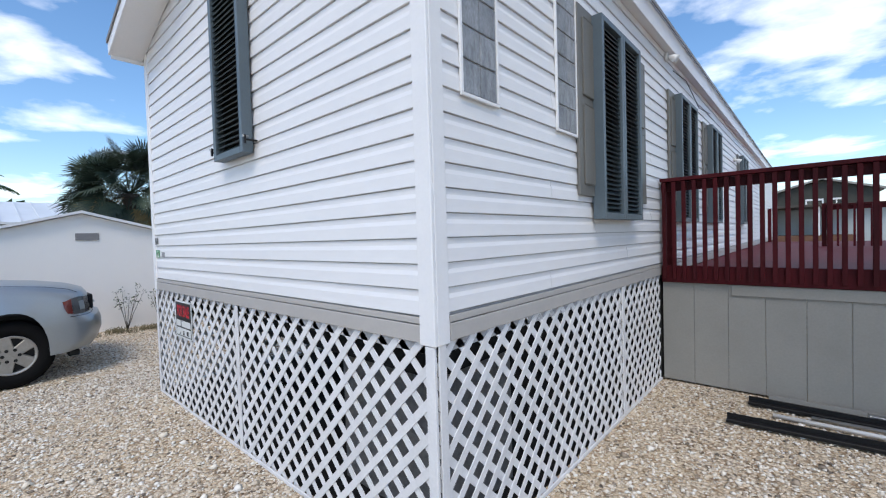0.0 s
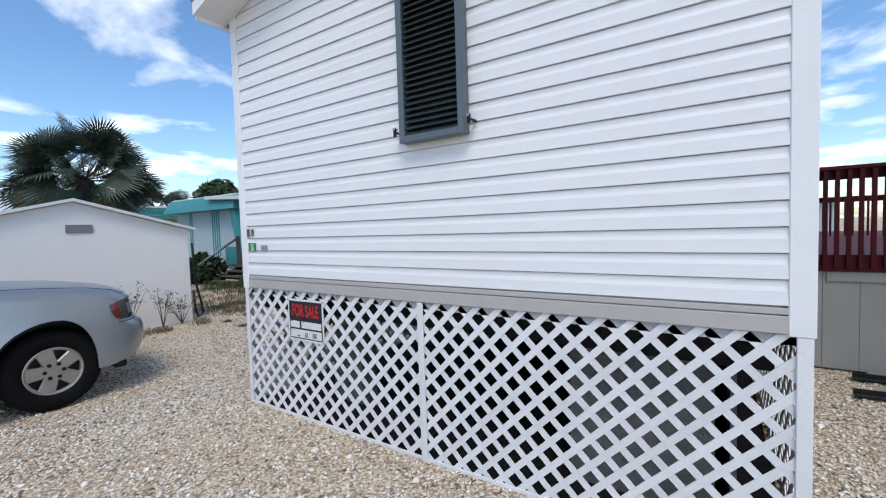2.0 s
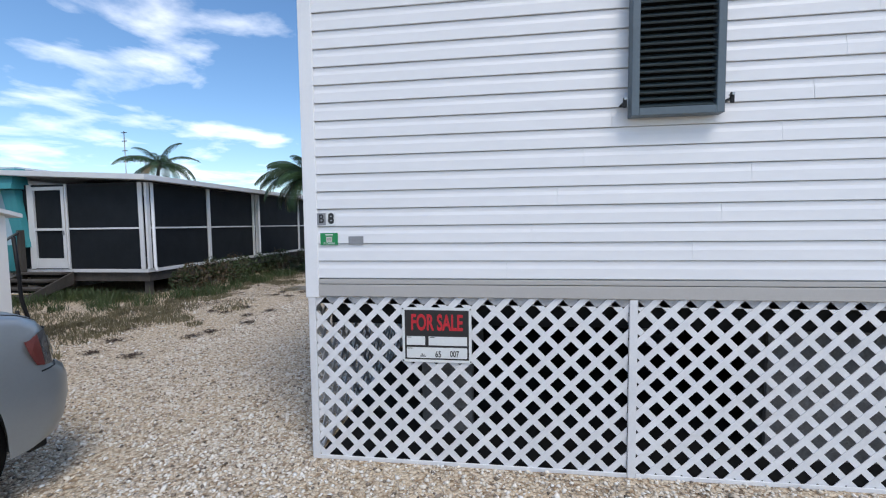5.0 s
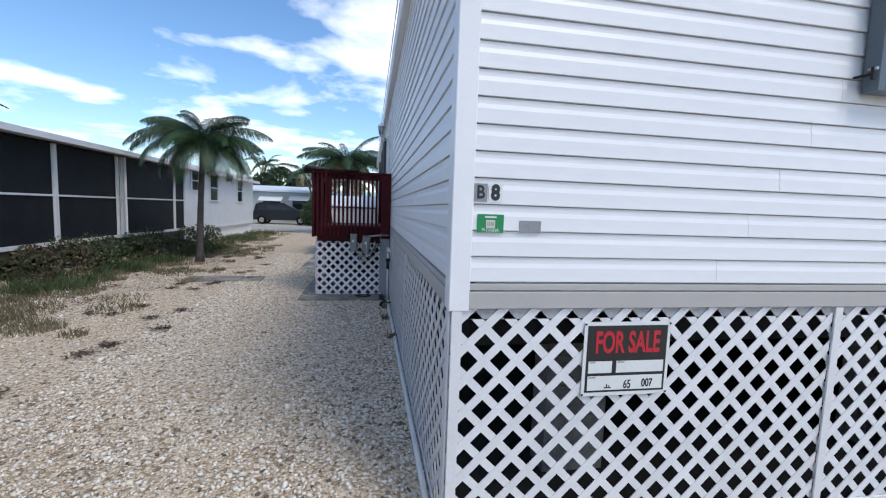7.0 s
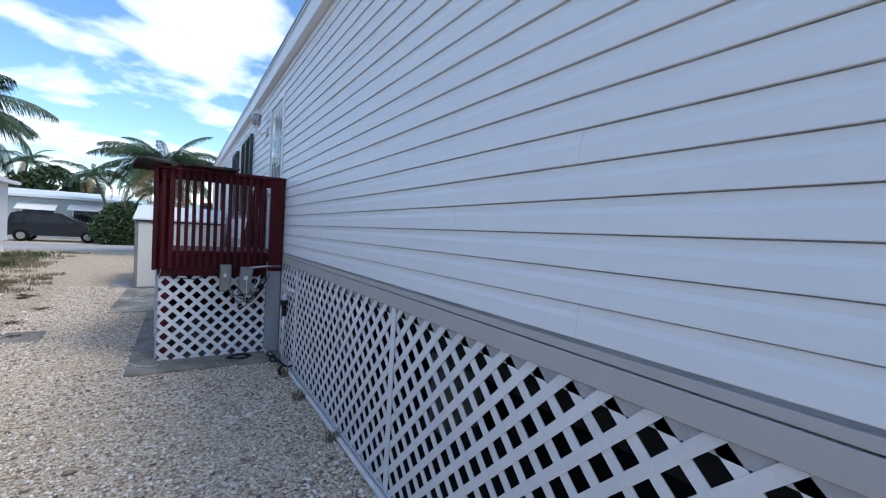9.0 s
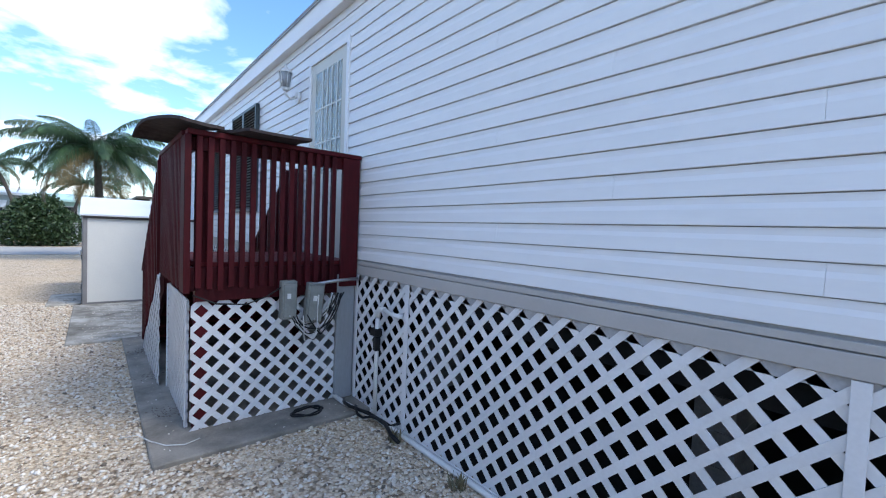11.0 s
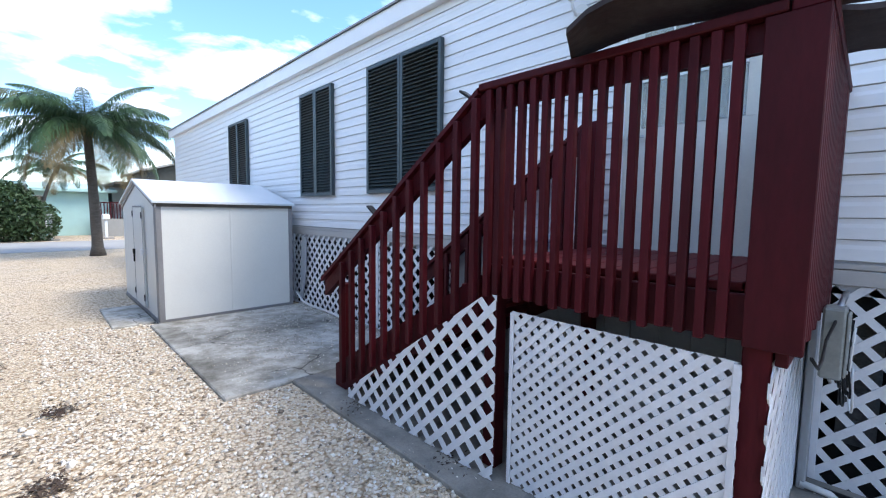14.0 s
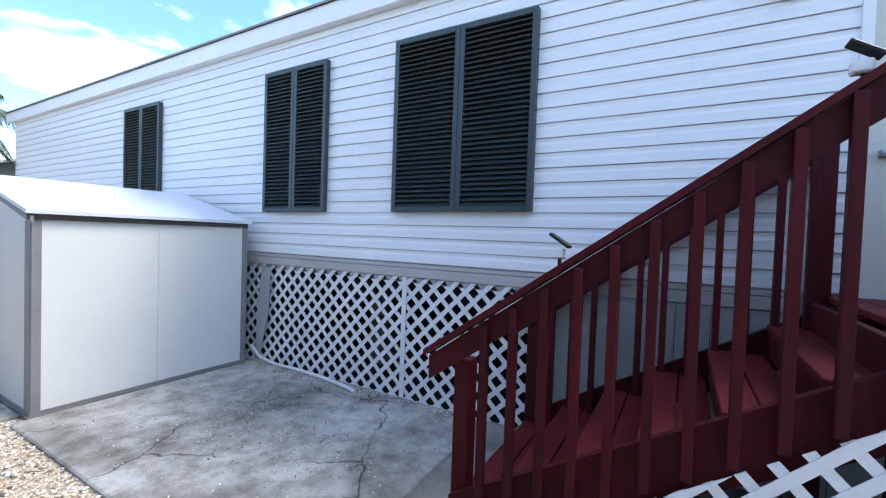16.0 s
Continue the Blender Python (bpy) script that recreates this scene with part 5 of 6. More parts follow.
    for ks in ((0, 1, 2, 3, 4, 5), (12, 11, 10, 9, 8, 7)):
        lamp("turn_signal", M_AMBER, [(ks[0], -0.225, 0.90, 1.045), (ks[0], -0.165, 0.83, 1.05), (ks[1], -0.145, 0.815, 1.05)], 0.007)
        lamp("headlamp", M_LENS, [(ks[1], -0.142, 0.815, 1.05), (ks[2], -0.128, 0.81, 1.045), (ks[3], -0.124, 0.81, 1.03), (ks[4], -0.124, 0.815, 1.02), (ks[5], -0.124, 0.83, 1.01)], 0.007)
        lamp("lamp_reflector", M_METAL, [(ks[2], -0.128, 0.86, 0.98), (ks[3], -0.126, 0.86, 0.98)], 0.011)
    part("bumper_seam", rod([skin(k, -0.10, 0.785, 0.001) for k in range(13)], 0.005, 5), M_BLACK, s)
    part("grille", boxes((-1.42, -0.58, -0.20, -0.135, 0.80, 1.0), bevel=0.01), M_BLACK, s)
    part("grille_bar", boxes((-1.42, -0.58, -0.134, -0.118, 0.885, 0.915), bevel=0.004), M_METAL, s)
    for c in (ax0, ax1):
        for x, sgn in ((-0.065, 1), (-1.935, -1)):
            w = part("wheel", boxes((-0.01, 0.01, -0.01, 0.01, -0.01, 0.01)), M_RIM, s)
            w.location = (x, c, 0.40)
            prof = [(0.0, 0.23), (0.004, 0.34), (-0.02, 0.388), (-0.06, 0.402), (-0.20, 0.402), (-0.24, 0.385), (-0.25, 0.23)]
            m_ = 36
            vs = [(sgn * px, r * math.cos(2 * math.pi * q / m_), r * math.sin(2 * math.pi * q / m_)) for px, r in prof for q in range(m_)]
            fs = [(a * m_ + q, a * m_ + (q + 1) % m_, (a + 1) % len(prof) * m_ + (q + 1) % m_, (a + 1) % len(prof) * m_ + q) for a in range(len(prof)) for q in range(m_)]
            t = part("tyre", (vs, fs), M_TYRE, w)
            for p in t.data.polygons:
                p.use_smooth = True
            # black disc behind the spokes: shade of the openings put into colour
            bm = bmesh.new()
            bmesh.ops.create_cone(bm, cap_ends=True, segments=36, radius1=0.238, radius2=0.238, depth=0.06)
            bm.transform(Matrix.Translation((sgn * -0.09, 0, 0)) @ Matrix.Rotation(math.pi / 2, 4, "Y"))
            part("rim_well", bm, M_BLACK, w)
            prof = [(-0.005, 0.205), (0.004, 0.225), (-0.005, 0.243), (-0.05, 0.243), (-0.05, 0.205)]
            vs = [(sgn * px, r * math.cos(2 * math.pi * q / m_), r * math.sin(2 * math.pi * q / m_)) for px, r in prof for q in range(m_)]
            fs = [(a * m_ + q, a * m_ + (q + 1) % m_, (a + 1) % len(prof) * m_ + (q + 1) % m_, (a + 1) % len(prof) * m_ + q) for a in range(len(prof)) for q in range(m_)]
            part("rim", (vs, fs), M_RIM, w)
            for k in range(5):
                a = 2 * math.pi * k / 5 + math.pi / 10
                bm = prism([(-0.055, 0.06), (-0.070, 0.215), (0.070, 0.215), (0.055, 0.06)], "x", -0.045, -0.002)
                bmesh.ops.bevel(bm, geom=bm.edges[:], offset=0.008, segments=1, affect="EDGES")
                bm.transform(Matrix.Rotation(a, 4, "X"))
                if sgn < 0:
                    bm.transform(Matrix.Diagonal((-1, 1, 1, 1)))
                part("spoke", bm, M_RIM, w)
            bm = bmesh.new()
            bmesh.ops.create_cone(bm, cap_ends=True, segments=24, radius1=0.105, radius2=0.095, depth=0.05)
            bm.transform(Matrix.Translation((sgn * -0.025, 0, 0)) @ Matrix.Rotation(math.pi / 2 * sgn, 4, "Y"))
            part("hub", bm, M_RIM, w)
            # short black studs: the shade inside six lug holes, put into colour
            for k in range(6):
                a = 2 * math.pi * k / 6
                part("lug_hole", rod([(sgn * -0.01, 0.072 * math.cos(a), 0.072 * math.sin(a)), (sgn * 0.012, 0.072 * math.cos(a), 0.072 * math.sin(a))], 0.018, 10), M_BLACK, w)


vehicle()

# ---- palms, bushes and weeds ----
def leaf_mat(name, c, c2, each=0.25):
    m = mat(name, c, 0.5, var=0.3, scale=3, fine=30, bump=0.05, color2=c2, spec=0.35, each=each)
    m.node_tree.nodes["Principled BSDF"].inputs["Transmission Weight"].default_value = 0.0
    return m


M_PALM = leaf_mat("green_palm_leaf", (0.060, 0.115, 0.042), (0.022, 0.052, 0.026))
M_PALMD = leaf_mat("dry_palm_leaf", (0.30, 0.22, 0.10), (0.15, 0.12, 0.05))
M_TRUNK = mat("grey_palm_bark", (0.15, 0.13, 0.11), 0.95, var=0.4, scale=6, fine=40, bump=0.6, stretch=(1, 1, 4))
M_FAN = leaf_mat("blue_green_fan_leaf", (0.075, 0.105, 0.07), (0.03, 0.05, 0.035))
M_WEED = leaf_mat("green_weed_leaf", (0.10, 0.14, 0.05), (0.05, 0.08, 0.03))
M_DRY = leaf_mat("dry_grass", (0.30, 0.26, 0.15), (0.16, 0.14, 0.08))
M_DEADLEAF = leaf_mat("brown_dead_leaf", (0.12, 0.085, 0.045), (0.06, 0.045, 0.025))
M_SHRUB = leaf_mat("dark_shrub_leaf", (0.06, 0.10, 0.035), (0.02, 0.045, 0.018))


def trunk_mesh(h, r0, r1, lean, n=14):
    pts = [(lean[0] * (k / n) ** 1.6, lean[1] * (k / n) ** 1.6, h * k / n) for k in range(n + 1)]
    rs = [(r0 + (r1 - r0) * (k / n) ** 0.6) * (1 + 0.03 * math.sin(k * 2.3)) for k in range(n + 1)]
    rs[0] *= 1.35
    return rod(pts, rs, 12)


def frond_mesh(length, up, droop, rng, leaflets=60, leaf=0.55, width=0.026):
    """A feather leaf that leaves the crown along +x: an arched rib with hanging leaflets."""
    vs, fs = [], []
    rib = []
    for k in range(leaflets + 1):
        u = k / leaflets
        ang = up - droop * u ** 1.15
        if not rib:
            rib.append(Vector((0.05, 0, 0)))
        else:
            rib.append(rib[-1] + Vector((math.cos(ang), 0, math.sin(ang))) * (length / leaflets))
    # rib as a thin three sided bar
    for k, p in enumerate(rib):
        w = 0.022 * (1 - 0.85 * k / leaflets)
        vs += [p + Vector((0, w, 0)), p + Vector((0, -w, 0)), p + Vector((0, 0, -w * 1.2))]
    for k in range(leaflets):
        for q in range(3):
            a, b = 3 * k + q, 3 * k + (q + 1) % 3
            fs.append((a, b, b + 3, a + 3))
    for k in range(3, leaflets + 1):
        u = k / leaflets
        d = (rib[k] - rib[k - 1]).normalized()
        ll = leaf * math.sin(math.pi * min(1, 0.18 + 0.78 * u)) ** 0.7 * rng.uniform(0.85, 1.1)
        for s in (1, -1):
            for rep in range(2):
                p = rib[k] + d * (rep * length / leaflets / 2)
                hang = rng.uniform(0.35, 1.0)
                dir1 = (d * 0.65 + Vector((0, s * 0.85, -0.15 - 0.3 * hang))).normalized()
                dir2 = (d * 0.35 + Vector((0, s * 0.35, -1.0 * hang - 0.35))).normalized()
                w = width * 0.5
                side = d * w
                a, b = p + dir1 * ll * 0.45, p + dir1 * ll * 0.45 + dir2 * ll * 0.55
                i = len(vs)
                vs += [p - side * 0.6, p + side * 0.6, a + side, a - side, b]
                fs += [(i, i + 1, i + 2, i + 3), (i + 3, i + 2, i + 4)]
    return [tuple(v) for v in vs], fs


def coconut_palm(label, at, h, r, length, n=28, seed=1, lean=(0.1, 0.1), dry=4, leaf=0.55, group=""):
    rng = random.Random(seed)
    t = thing("palm_tree", label, "palm tree", at=at, group=group)
    part("trunk", trunk_mesh(h, r * 0.72, r * 0.48, lean), M_TRUNK, t)
    top = Vector((lean[0], lean[1], h))
    for k in range(n):
        az = k * 137.5 + rng.uniform(-12, 12)
        q = k / (n - 1)
        up = radians(66 - 74 * q + rng.uniform(-8, 8))
        droop = radians(62 + 34 * q + 22 * rng.random())
        L = length * rng.uniform(0.85, 1.08) * (0.8 + 0.2 * math.sin(math.pi * q))
        f = part("frond", frond_mesh(L, up, droop, rng, leaf=leaf * (0.5 if k < 4 else 1.0), width=0.0085 * L), M_PALMD if k >= n - dry else M_PALM, t)
        f.matrix_basis = Matrix.Translation(top) @ Matrix.Rotation(radians(az), 4, "Z")
    part("crown_shaft", rod([tuple(top + Vector((0, 0, -0.3))), tuple(top), tuple(top + Vector((0, 0, 0.22)))], [r * 0.5, r * 0.62, 0.02], 10), M_TRUNK, t)
    return t


def fan_mesh(petiole, blade, blades, up, droop, rng):
    vs, fs = [], []
    tip = Vector((math.cos(up), 0, math.sin(up))) * petiole
    w = 0.012
    vs += [(0, w, 0), (0, -w, 0), tuple(tip + Vector((0, -w, 0))), tuple(tip + Vector((0, w, 0)))]
    fs.append((0, 1, 2, 3))
    f = Vector((math.cos(up - 0.4), 0, math.sin(up - 0.4)))
    s = Vector((0, 1, 0))
    nrm = f.cross(s)
    for k in range(blades):
        a = radians(-125 + 250 * k / (blades - 1))
        d = f * math.cos(a) + s * math.sin(a)
        e = nrm.cross(d) * 0.026
        L = blade * (1 - 0.25 * abs(a) / 2.2) * rng.uniform(0.9, 1.08)
        m_ = tip + d * L * 0.6 + nrm * (-0.06 * L)
        z = tip + d * L * (0.93 - 0.1 * droop) + Vector((0, 0, -droop * L * rng.uniform(0.15, 0.35)))
        i = len(vs)
        vs += [tuple(tip), tuple(m_ - e), tuple(m_ + e), tuple(z)]
        fs += [(i, i + 1, i + 2), (i + 1, i + 3, i + 2)]
    return vs, fs


def fan_palm(label, at, h, r, size, n=34, seed=2):
    rng = random.Random(seed)
    t = thing("palm_tree", label, "palm tree", at=at)
    part("trunk", trunk_mesh(h, r, r * 0.95, (0.05, 0)), M_TRUNK, t)
    for k in range(n):
        q = k / (n - 1)
        up = radians(86 - 140 * q + rng.uniform(-10, 10))
        f = part("frond", fan_mesh(size * rng.uniform(0.46, 0.64), size * 0.45, 36, up, 0.3 + 0.7 * q, rng), M_FAN if k < n - 9 else M_PALMD, t)
        f.matrix_basis = Matrix.Translation((0.05, 0, h)) @ Matrix.Rotation(radians(k * 137.5), 4, "Z") @ Matrix.Rotation(radians(rng.uniform(-55, 55)), 4, "X")
    return t


def leaf_cloud(blobs, count, size, seed):
    """Many small leaves spread over and inside uneven clumps (x, y, z, radius)."""
    rng = np.random.default_rng(seed)
    w = np.array([b[3] ** 2 for b in blobs])
    pick = rng.choice(len(blobs), count, p=w / w.sum())
    d = rng.normal(size=(count, 3))
    d /= np.linalg.norm(d, axis=1)[:, None]
    rr = np.array([b[3] for b in blobs])[pick] * rng.uniform(0.55, 1.08, count) ** 0.6
    c = np.array([b[:3] for b in blobs])[pick] + d * rr[:, None]
    a = rng.normal(size=(count, 3))
    a /= np.linalg.norm(a, axis=1)[:, None]
    b_ = np.cross(a, rng.normal(size=(count, 3)))
    b_ /= np.linalg.norm(b_, axis=1)[:, None]
    s = size * rng.uniform(0.6, 1.3, count)[:, None]
    P = np.stack([c - a * s, c + b_ * s * 0.45, c + a * s, c - b_ * s * 0.45], 1).reshape(-1, 3)
    P[:, 2] = np.maximum(P[:, 2], 0.01)
    return P.tolist(), (np.arange(count * 4).reshape(-1, 4)).tolist()


def shrub(name, label, at, blobs, count, size, seed, material=None, trunk=True):
    t = thing(name, label, "bush" if name != "tree" else "tree", at=at)
    material = material or M_SHRUB
    if trunk:
        zt = max(b[2] for b in blobs)
        part("trunk", rod([(0, 0, 0), (0.03, 0.02, zt * 0.5), (0, 0, zt * 0.8)], [0.10, 0.07, 0.04], 8), M_TRUNK, t)
        for i, b in enumerate(blobs[:6]):
            part("limb", rod([(0.02, 0.01, zt * 0.35), (b[0] * 0.5, b[1] * 0.5, b[2] * 0.8), (b[0] * 0.9, b[1] * 0.9, b[2])], [0.05, 0.03, 0.012], 6), M_TRUNK, t)
    part("crown", leaf_cloud(blobs, count, size, seed), material, t)
    return t


coconut_palm("coconut palm with drooping green fronds beside the white home", (-10.4, 11.6, 0), 3.2, 0.13, 1.8, n=34, seed=4, lean=(0.12, 0.05), dry=1, leaf=0.62)
coconut_palm("coconut palm with some browning fronds by the road", (-7.2, 24.7, 0), 4.15, 0.24, 3.1, n=34, seed=8, lean=(-0.1, 0.1), dry=6, leaf=0.95)
coconut_palm("distant coconut palm behind the houses across the road", (-10.6, 38.5, 0), 4.5, 0.16, 2.4, n=16, seed=11, lean=(-1.2, 0.2), dry=3, leaf=0.6)
coconut_palm("leaning distant coconut palm across the road", (-8.6, 35.5, 0), 3.6, 0.14, 2.4, n=16, seed=12, lean=(0.9, 0.2), dry=3, leaf=0.6)
coconut_palm("distant coconut palm above the low roofs", (-21.0, 62, 0), 7.2, 0.2, 3.2, n=16, seed=13, lean=(0.6, 0.2), dry=1, leaf=0.7)
coconut_palm("distant coconut palm above the screened porch roof", (-26.0, 22.5, 0), 5.6, 0.2, 2.8, n=16, seed=14, lean=(0.6, 0.2), dry=1, leaf=0.7)
coconut_palm("coconut palm behind the metal roofed building", (-34.0, -1.0, 0), 4.8, 0.2, 3.4, n=16, seed=15, lean=(0.6, 0.2), dry=1, leaf=0.7)
coconut_palm("tall coconut palm whose frond tips hang over the red deck", (2.45, 4.2, 0), 4.75, 0.17, 2.7, n=26, seed=19, lean=(-0.15, 0.0), dry=3, leaf=0.6)
fan_palm("sabal fan palm with a dense rounded crown behind the shed", (-17.0, 3.5, 0), 3.4, 0.22, 2.1, n=84, seed=5)
fan_palm("smaller sabal fan palm in the distance", (-24.0, 8.4, 0), 2.6, 0.2, 2.0, n=40, seed=6)
shrub("bush", "large rounded dark green shrub beside the road", (-9.6, 34.2, 0), [(0, 0, 1.3, 1.3), (-0.8, 0, 0.9, 1.0), (0.9, 0, 0.9, 1.0), (0.2, 0, 2.0, 0.8), (-0.4, 0.2, 1.8, 0.8)], 9000, 0.10, 21)
shrub("bush", "spiky dark green plants beside the wooden steps", (-16.7, 6.5, 0), [(0, 0, 0.35, 0.4), (0.5, 0.1, 0.5, 0.45), (-0.6, 0, 0.45, 0.45), (-1.2, 0.2, 0.4, 0.4), (0.1, 0, 0.8, 0.3)], 2600, 0.10, 29, trunk=False)
shrub("tree", "broad dark green tree behind the teal home", (-30.0, 14.5, 0), [(0, 0, 3.8, 1.5), (-1.5, 0.5, 3.6, 1.3), (1.7, -0.6, 3.5, 1.3), (3.0, 0, 3.1, 1.0), (0.5, 0, 4.4, 1.0)], 5000, 0.22, 22)
shrub("tree", "rounded tree behind the houses at the end of the drive", (-17.0, 55.0, 0), [(0, 0, 4.0, 2.2), (-2.0, 0, 3.6, 1.8), (2.2, 0, 3.4, 1.7)], 5000, 0.25, 23)
shrub("tree", "low dark tree line beyond the metal roof", (-40.0, -6, 0), [(0, 0, 3.0, 1.8), (1, 4, 3.0, 1.8), (2, 8, 3.0, 1.6), (0, -4, 3.0, 1.8)], 5000, 0.3, 24)


def hedge_row(seed):
    rng = random.Random(seed)
    blobs = []
    for k in [q for q in range(26) if q % 5 != 3]:
        y = 8.0 + k * 0.32
        blobs.append((-11.9 + rng.uniform(-0.4, 0.45), y, rng.uniform(0.05, 0.55), rng.uniform(0.15, 0.42)))
    return blobs


wd = thing("weeds", "straggling green weeds along the foot of the screened porch", "weeds", kind="stuff")
part("leaves", leaf_cloud(hedge_row(3), 7000, 0.038, 31), M_WEED, wd, kind="stuff")
part("dead_leaves", leaf_cloud(hedge_row(5), 2600, 0.04, 33), M_DEADLEAF, wd, kind="stuff")


def grass_tufts(name, label, spots, blades, h, seed, material):
    rng = np.random.default_rng(seed)
    vs, fs = [], []
    for x, y, r in spots:
        for _ in range(blades):
            a, d = rng.uniform(0, 6.283), r * math.sqrt(rng.uniform(0, 1))
            px, py = x + d * math.cos(a), y + d * math.sin(a)
            hh = h * rng.uniform(0.4, 1.1)
            lx, ly = rng.normal(0, 0.4, 2) * hh
            b = rng.uniform(0, 3.14)
            wx, wy = 0.006 * math.cos(b), 0.006 * math.sin(b)
            i = len(vs)
            vs += [(px - wx, py - wy, 0), (px + wx, py + wy, 0), (px + lx * 0.4 + wx, py + ly * 0.4 + wy, hh * 0.6), (px + lx * 0.4 - wx, py + ly * 0.4 - wy, hh * 0.6), (px + lx, py + ly, hh)]
            fs += [(i, i + 1, i + 2, i + 3), (i + 3, i + 2, i + 4)]
    g = part(name, (vs, fs), material, None, kind="stuff")
    return tagged(g, label, "grass", kind="stuff")


rg = random.Random(77)
dry_spots = [(-9.2 - 2.4 * rg.random() ** 0.6, yy, rg.uniform(0.12, 0.45)) for yy in [rg.uniform(3.8, 16.5) for _ in range(150)]]
dry_spots += [(rg.uniform(-15.0, -10.2), rg.uniform(3.6, 8.0), rg.uniform(0.2, 0.45)) for _ in range(70)]
dry_spots += [(rg.uniform(-11.9, -10.3), rg.uniform(14, 26), rg.uniform(0.2, 0.5)) for _ in range(60)]
grass_tufts("dry_grass", "patches of dry straw coloured grass on the bare ground", dry_spots, 90, 0.09, 41, M_DRY)
green_spots = [(rg.uniform(-12.2, -10.9), rg.uniform(7.0, 24), rg.uniform(0.15, 0.4)) for _ in range(90)] + [(rg.uniform(-15.0, -11.5), rg.uniform(5.6, 7.3), rg.uniform(0.15, 0.4)) for _ in range(30)]
grass_tufts("green_grass", "tufts of green grass and weeds in the bare soil", green_spots, 70, 0.26, 42, M_WEED)
edge_spots = [(XW - rg.uniform(0.05, 0.15), yy, 0.05) for yy in (4.6, 5.5, 6.2)] + [(rg.uniform(-10.2, -9.7), rg.uniform(0.9, 3.1), 0.15) for _ in range(16)]
grass_tufts("edge_weeds", "sparse small weeds at the foot of the walls", edge_spots, 40, 0.10, 43, M_DRY)


M_LITTER = mat("dry_leaf_litter", (0.13, 0.085, 0.055), 0.9, var=0.5, scale=2, color2=(0.06, 0.035, 0.025))


def litter(label, centres, count, size, seed):
    rng = np.random.default_rng(seed)
    c = np.array(centres)
    pick = rng.integers(0, len(c), count)
    d = rng.normal(0, 0.5, (count, 2)) * c[pick, 2][:, None]
    p = np.stack([c[pick, 0] + d[:, 0], c[pick, 1] + d[:, 1], rng.uniform(0.04, 0.046, count) if "slab" in label else rng.uniform(0.012, 0.03, count)], 1)
    a = rng.uniform(0, 6.28, count)
    s = size * rng.uniform(0.4, 1.3, count)
    u = np.stack([np.cos(a) * s, np.sin(a) * s, rng.normal(0, 0.2, count) * s], 1)
    v = np.stack([-np.sin(a) * s * 0.4, np.cos(a) * s * 0.4, rng.normal(0, 0.1, count) * s], 1)
    P = np.stack([p - u, p + v, p + u, p - v], 1).reshape(-1, 3)
    g = part("leaf_litter", (P.tolist(), np.arange(count * 4).reshape(-1, 4).tolist()), M_LITTER, None, kind="stuff")
    return tagged(g, label, "leaf litter", kind="stuff")


litter("brown dry leaf litter round the palm and along the weedy edge", [(-10.0, 11.0, 0.8), (-9.6, 10.4, 0.6)] + [(-9.8 - 1.6 * rg.random(), 4 + 13 * rg.random(), 0.25 + 0.3 * rg.random()) for _ in range(40)] + [(-8.4 - 1.4 * rg.random(), 3 + 10 * rg.random(), 0.12) for _ in range(25)], 9000, 0.022, 61)
litter("scattered dry leaves and crumbs on the concrete slabs", [(-6.95, 7.6, 0.15), (-6.95, 8.6, 0.12), (-6.98, 9.6, 0.12), (-6.6, 11.4, 0.6), (-6.2, 12.4, 0.6), (-5.75, 11.5, 0.12), (-5.75, 12.8, 0.12)], 500, 0.012, 62)


def twig_plant(at, seed, h):
    rng = random.Random(seed)
    t = thing("bare_shrub", "spindly half bare shrub against the white shed", "shrub", at=at, group="bare shrubs")
    for k in range(7):
        a, s = rng.uniform(0, 6.28), rng.uniform(0.1, 0.3)
        pts = [(0, 0, 0), (s * 0.3 * math.cos(a), s * math.sin(a) * 0.4, h * 0.4), (s * 0.6 * math.cos(a), s * math.sin(a), h * rng.uniform(0.7, 1.05))]
        part("stem", rod(pts, [0.008, 0.005, 0.002], 5), M_TRUNK, t)
        part("leaves", leaf_cloud([(*pts[2], 0.06), (*[(p + q) / 2 for p, q in zip(pts[1], pts[2])], 0.07)], 22, 0.022, seed * 10 + k), M_WEED, t)


twig_plant((-10.2, 1.95, 0), 3, 0.85)
twig_plant((-10.2, 2.5, 0), 4, 0.75)
twig_plant((-10.25, 2.85, 0), 5, 0.5)


# ---- neighbours to the west ----
def framed_window(parent, x, y0, y1, z0, z1, face=1):
    w = part("window", boxes((x, x + 0.012 * face, y0, y1, z0, z1)) if face > 0 else boxes((x - 0.012, x, y0, y1, z0, z1)), M_PANE, parent)
    zm = (z0 + z1) / 2
    xa, xb = sorted((x + 0.0125 * face, x + 0.05 * face))
    part("window_frame", boxes((xa, xb, y0 - 0.05, y0, z0 - 0.05, z1 + 0.05), (xa, xb, y1, y1 + 0.05, z0 - 0.05, z1 + 0.05), (xa, xb, y0 + 0.001, y1 - 0.001, z0 - 0.05, z0), (xa, xb, y0 + 0.001, y1 - 0.001, z1, z1 + 0.05), (xa, xb, y0 + 0.001, y1 - 0.001, zm - 0.02, zm + 0.02)), M_WHITE, w)


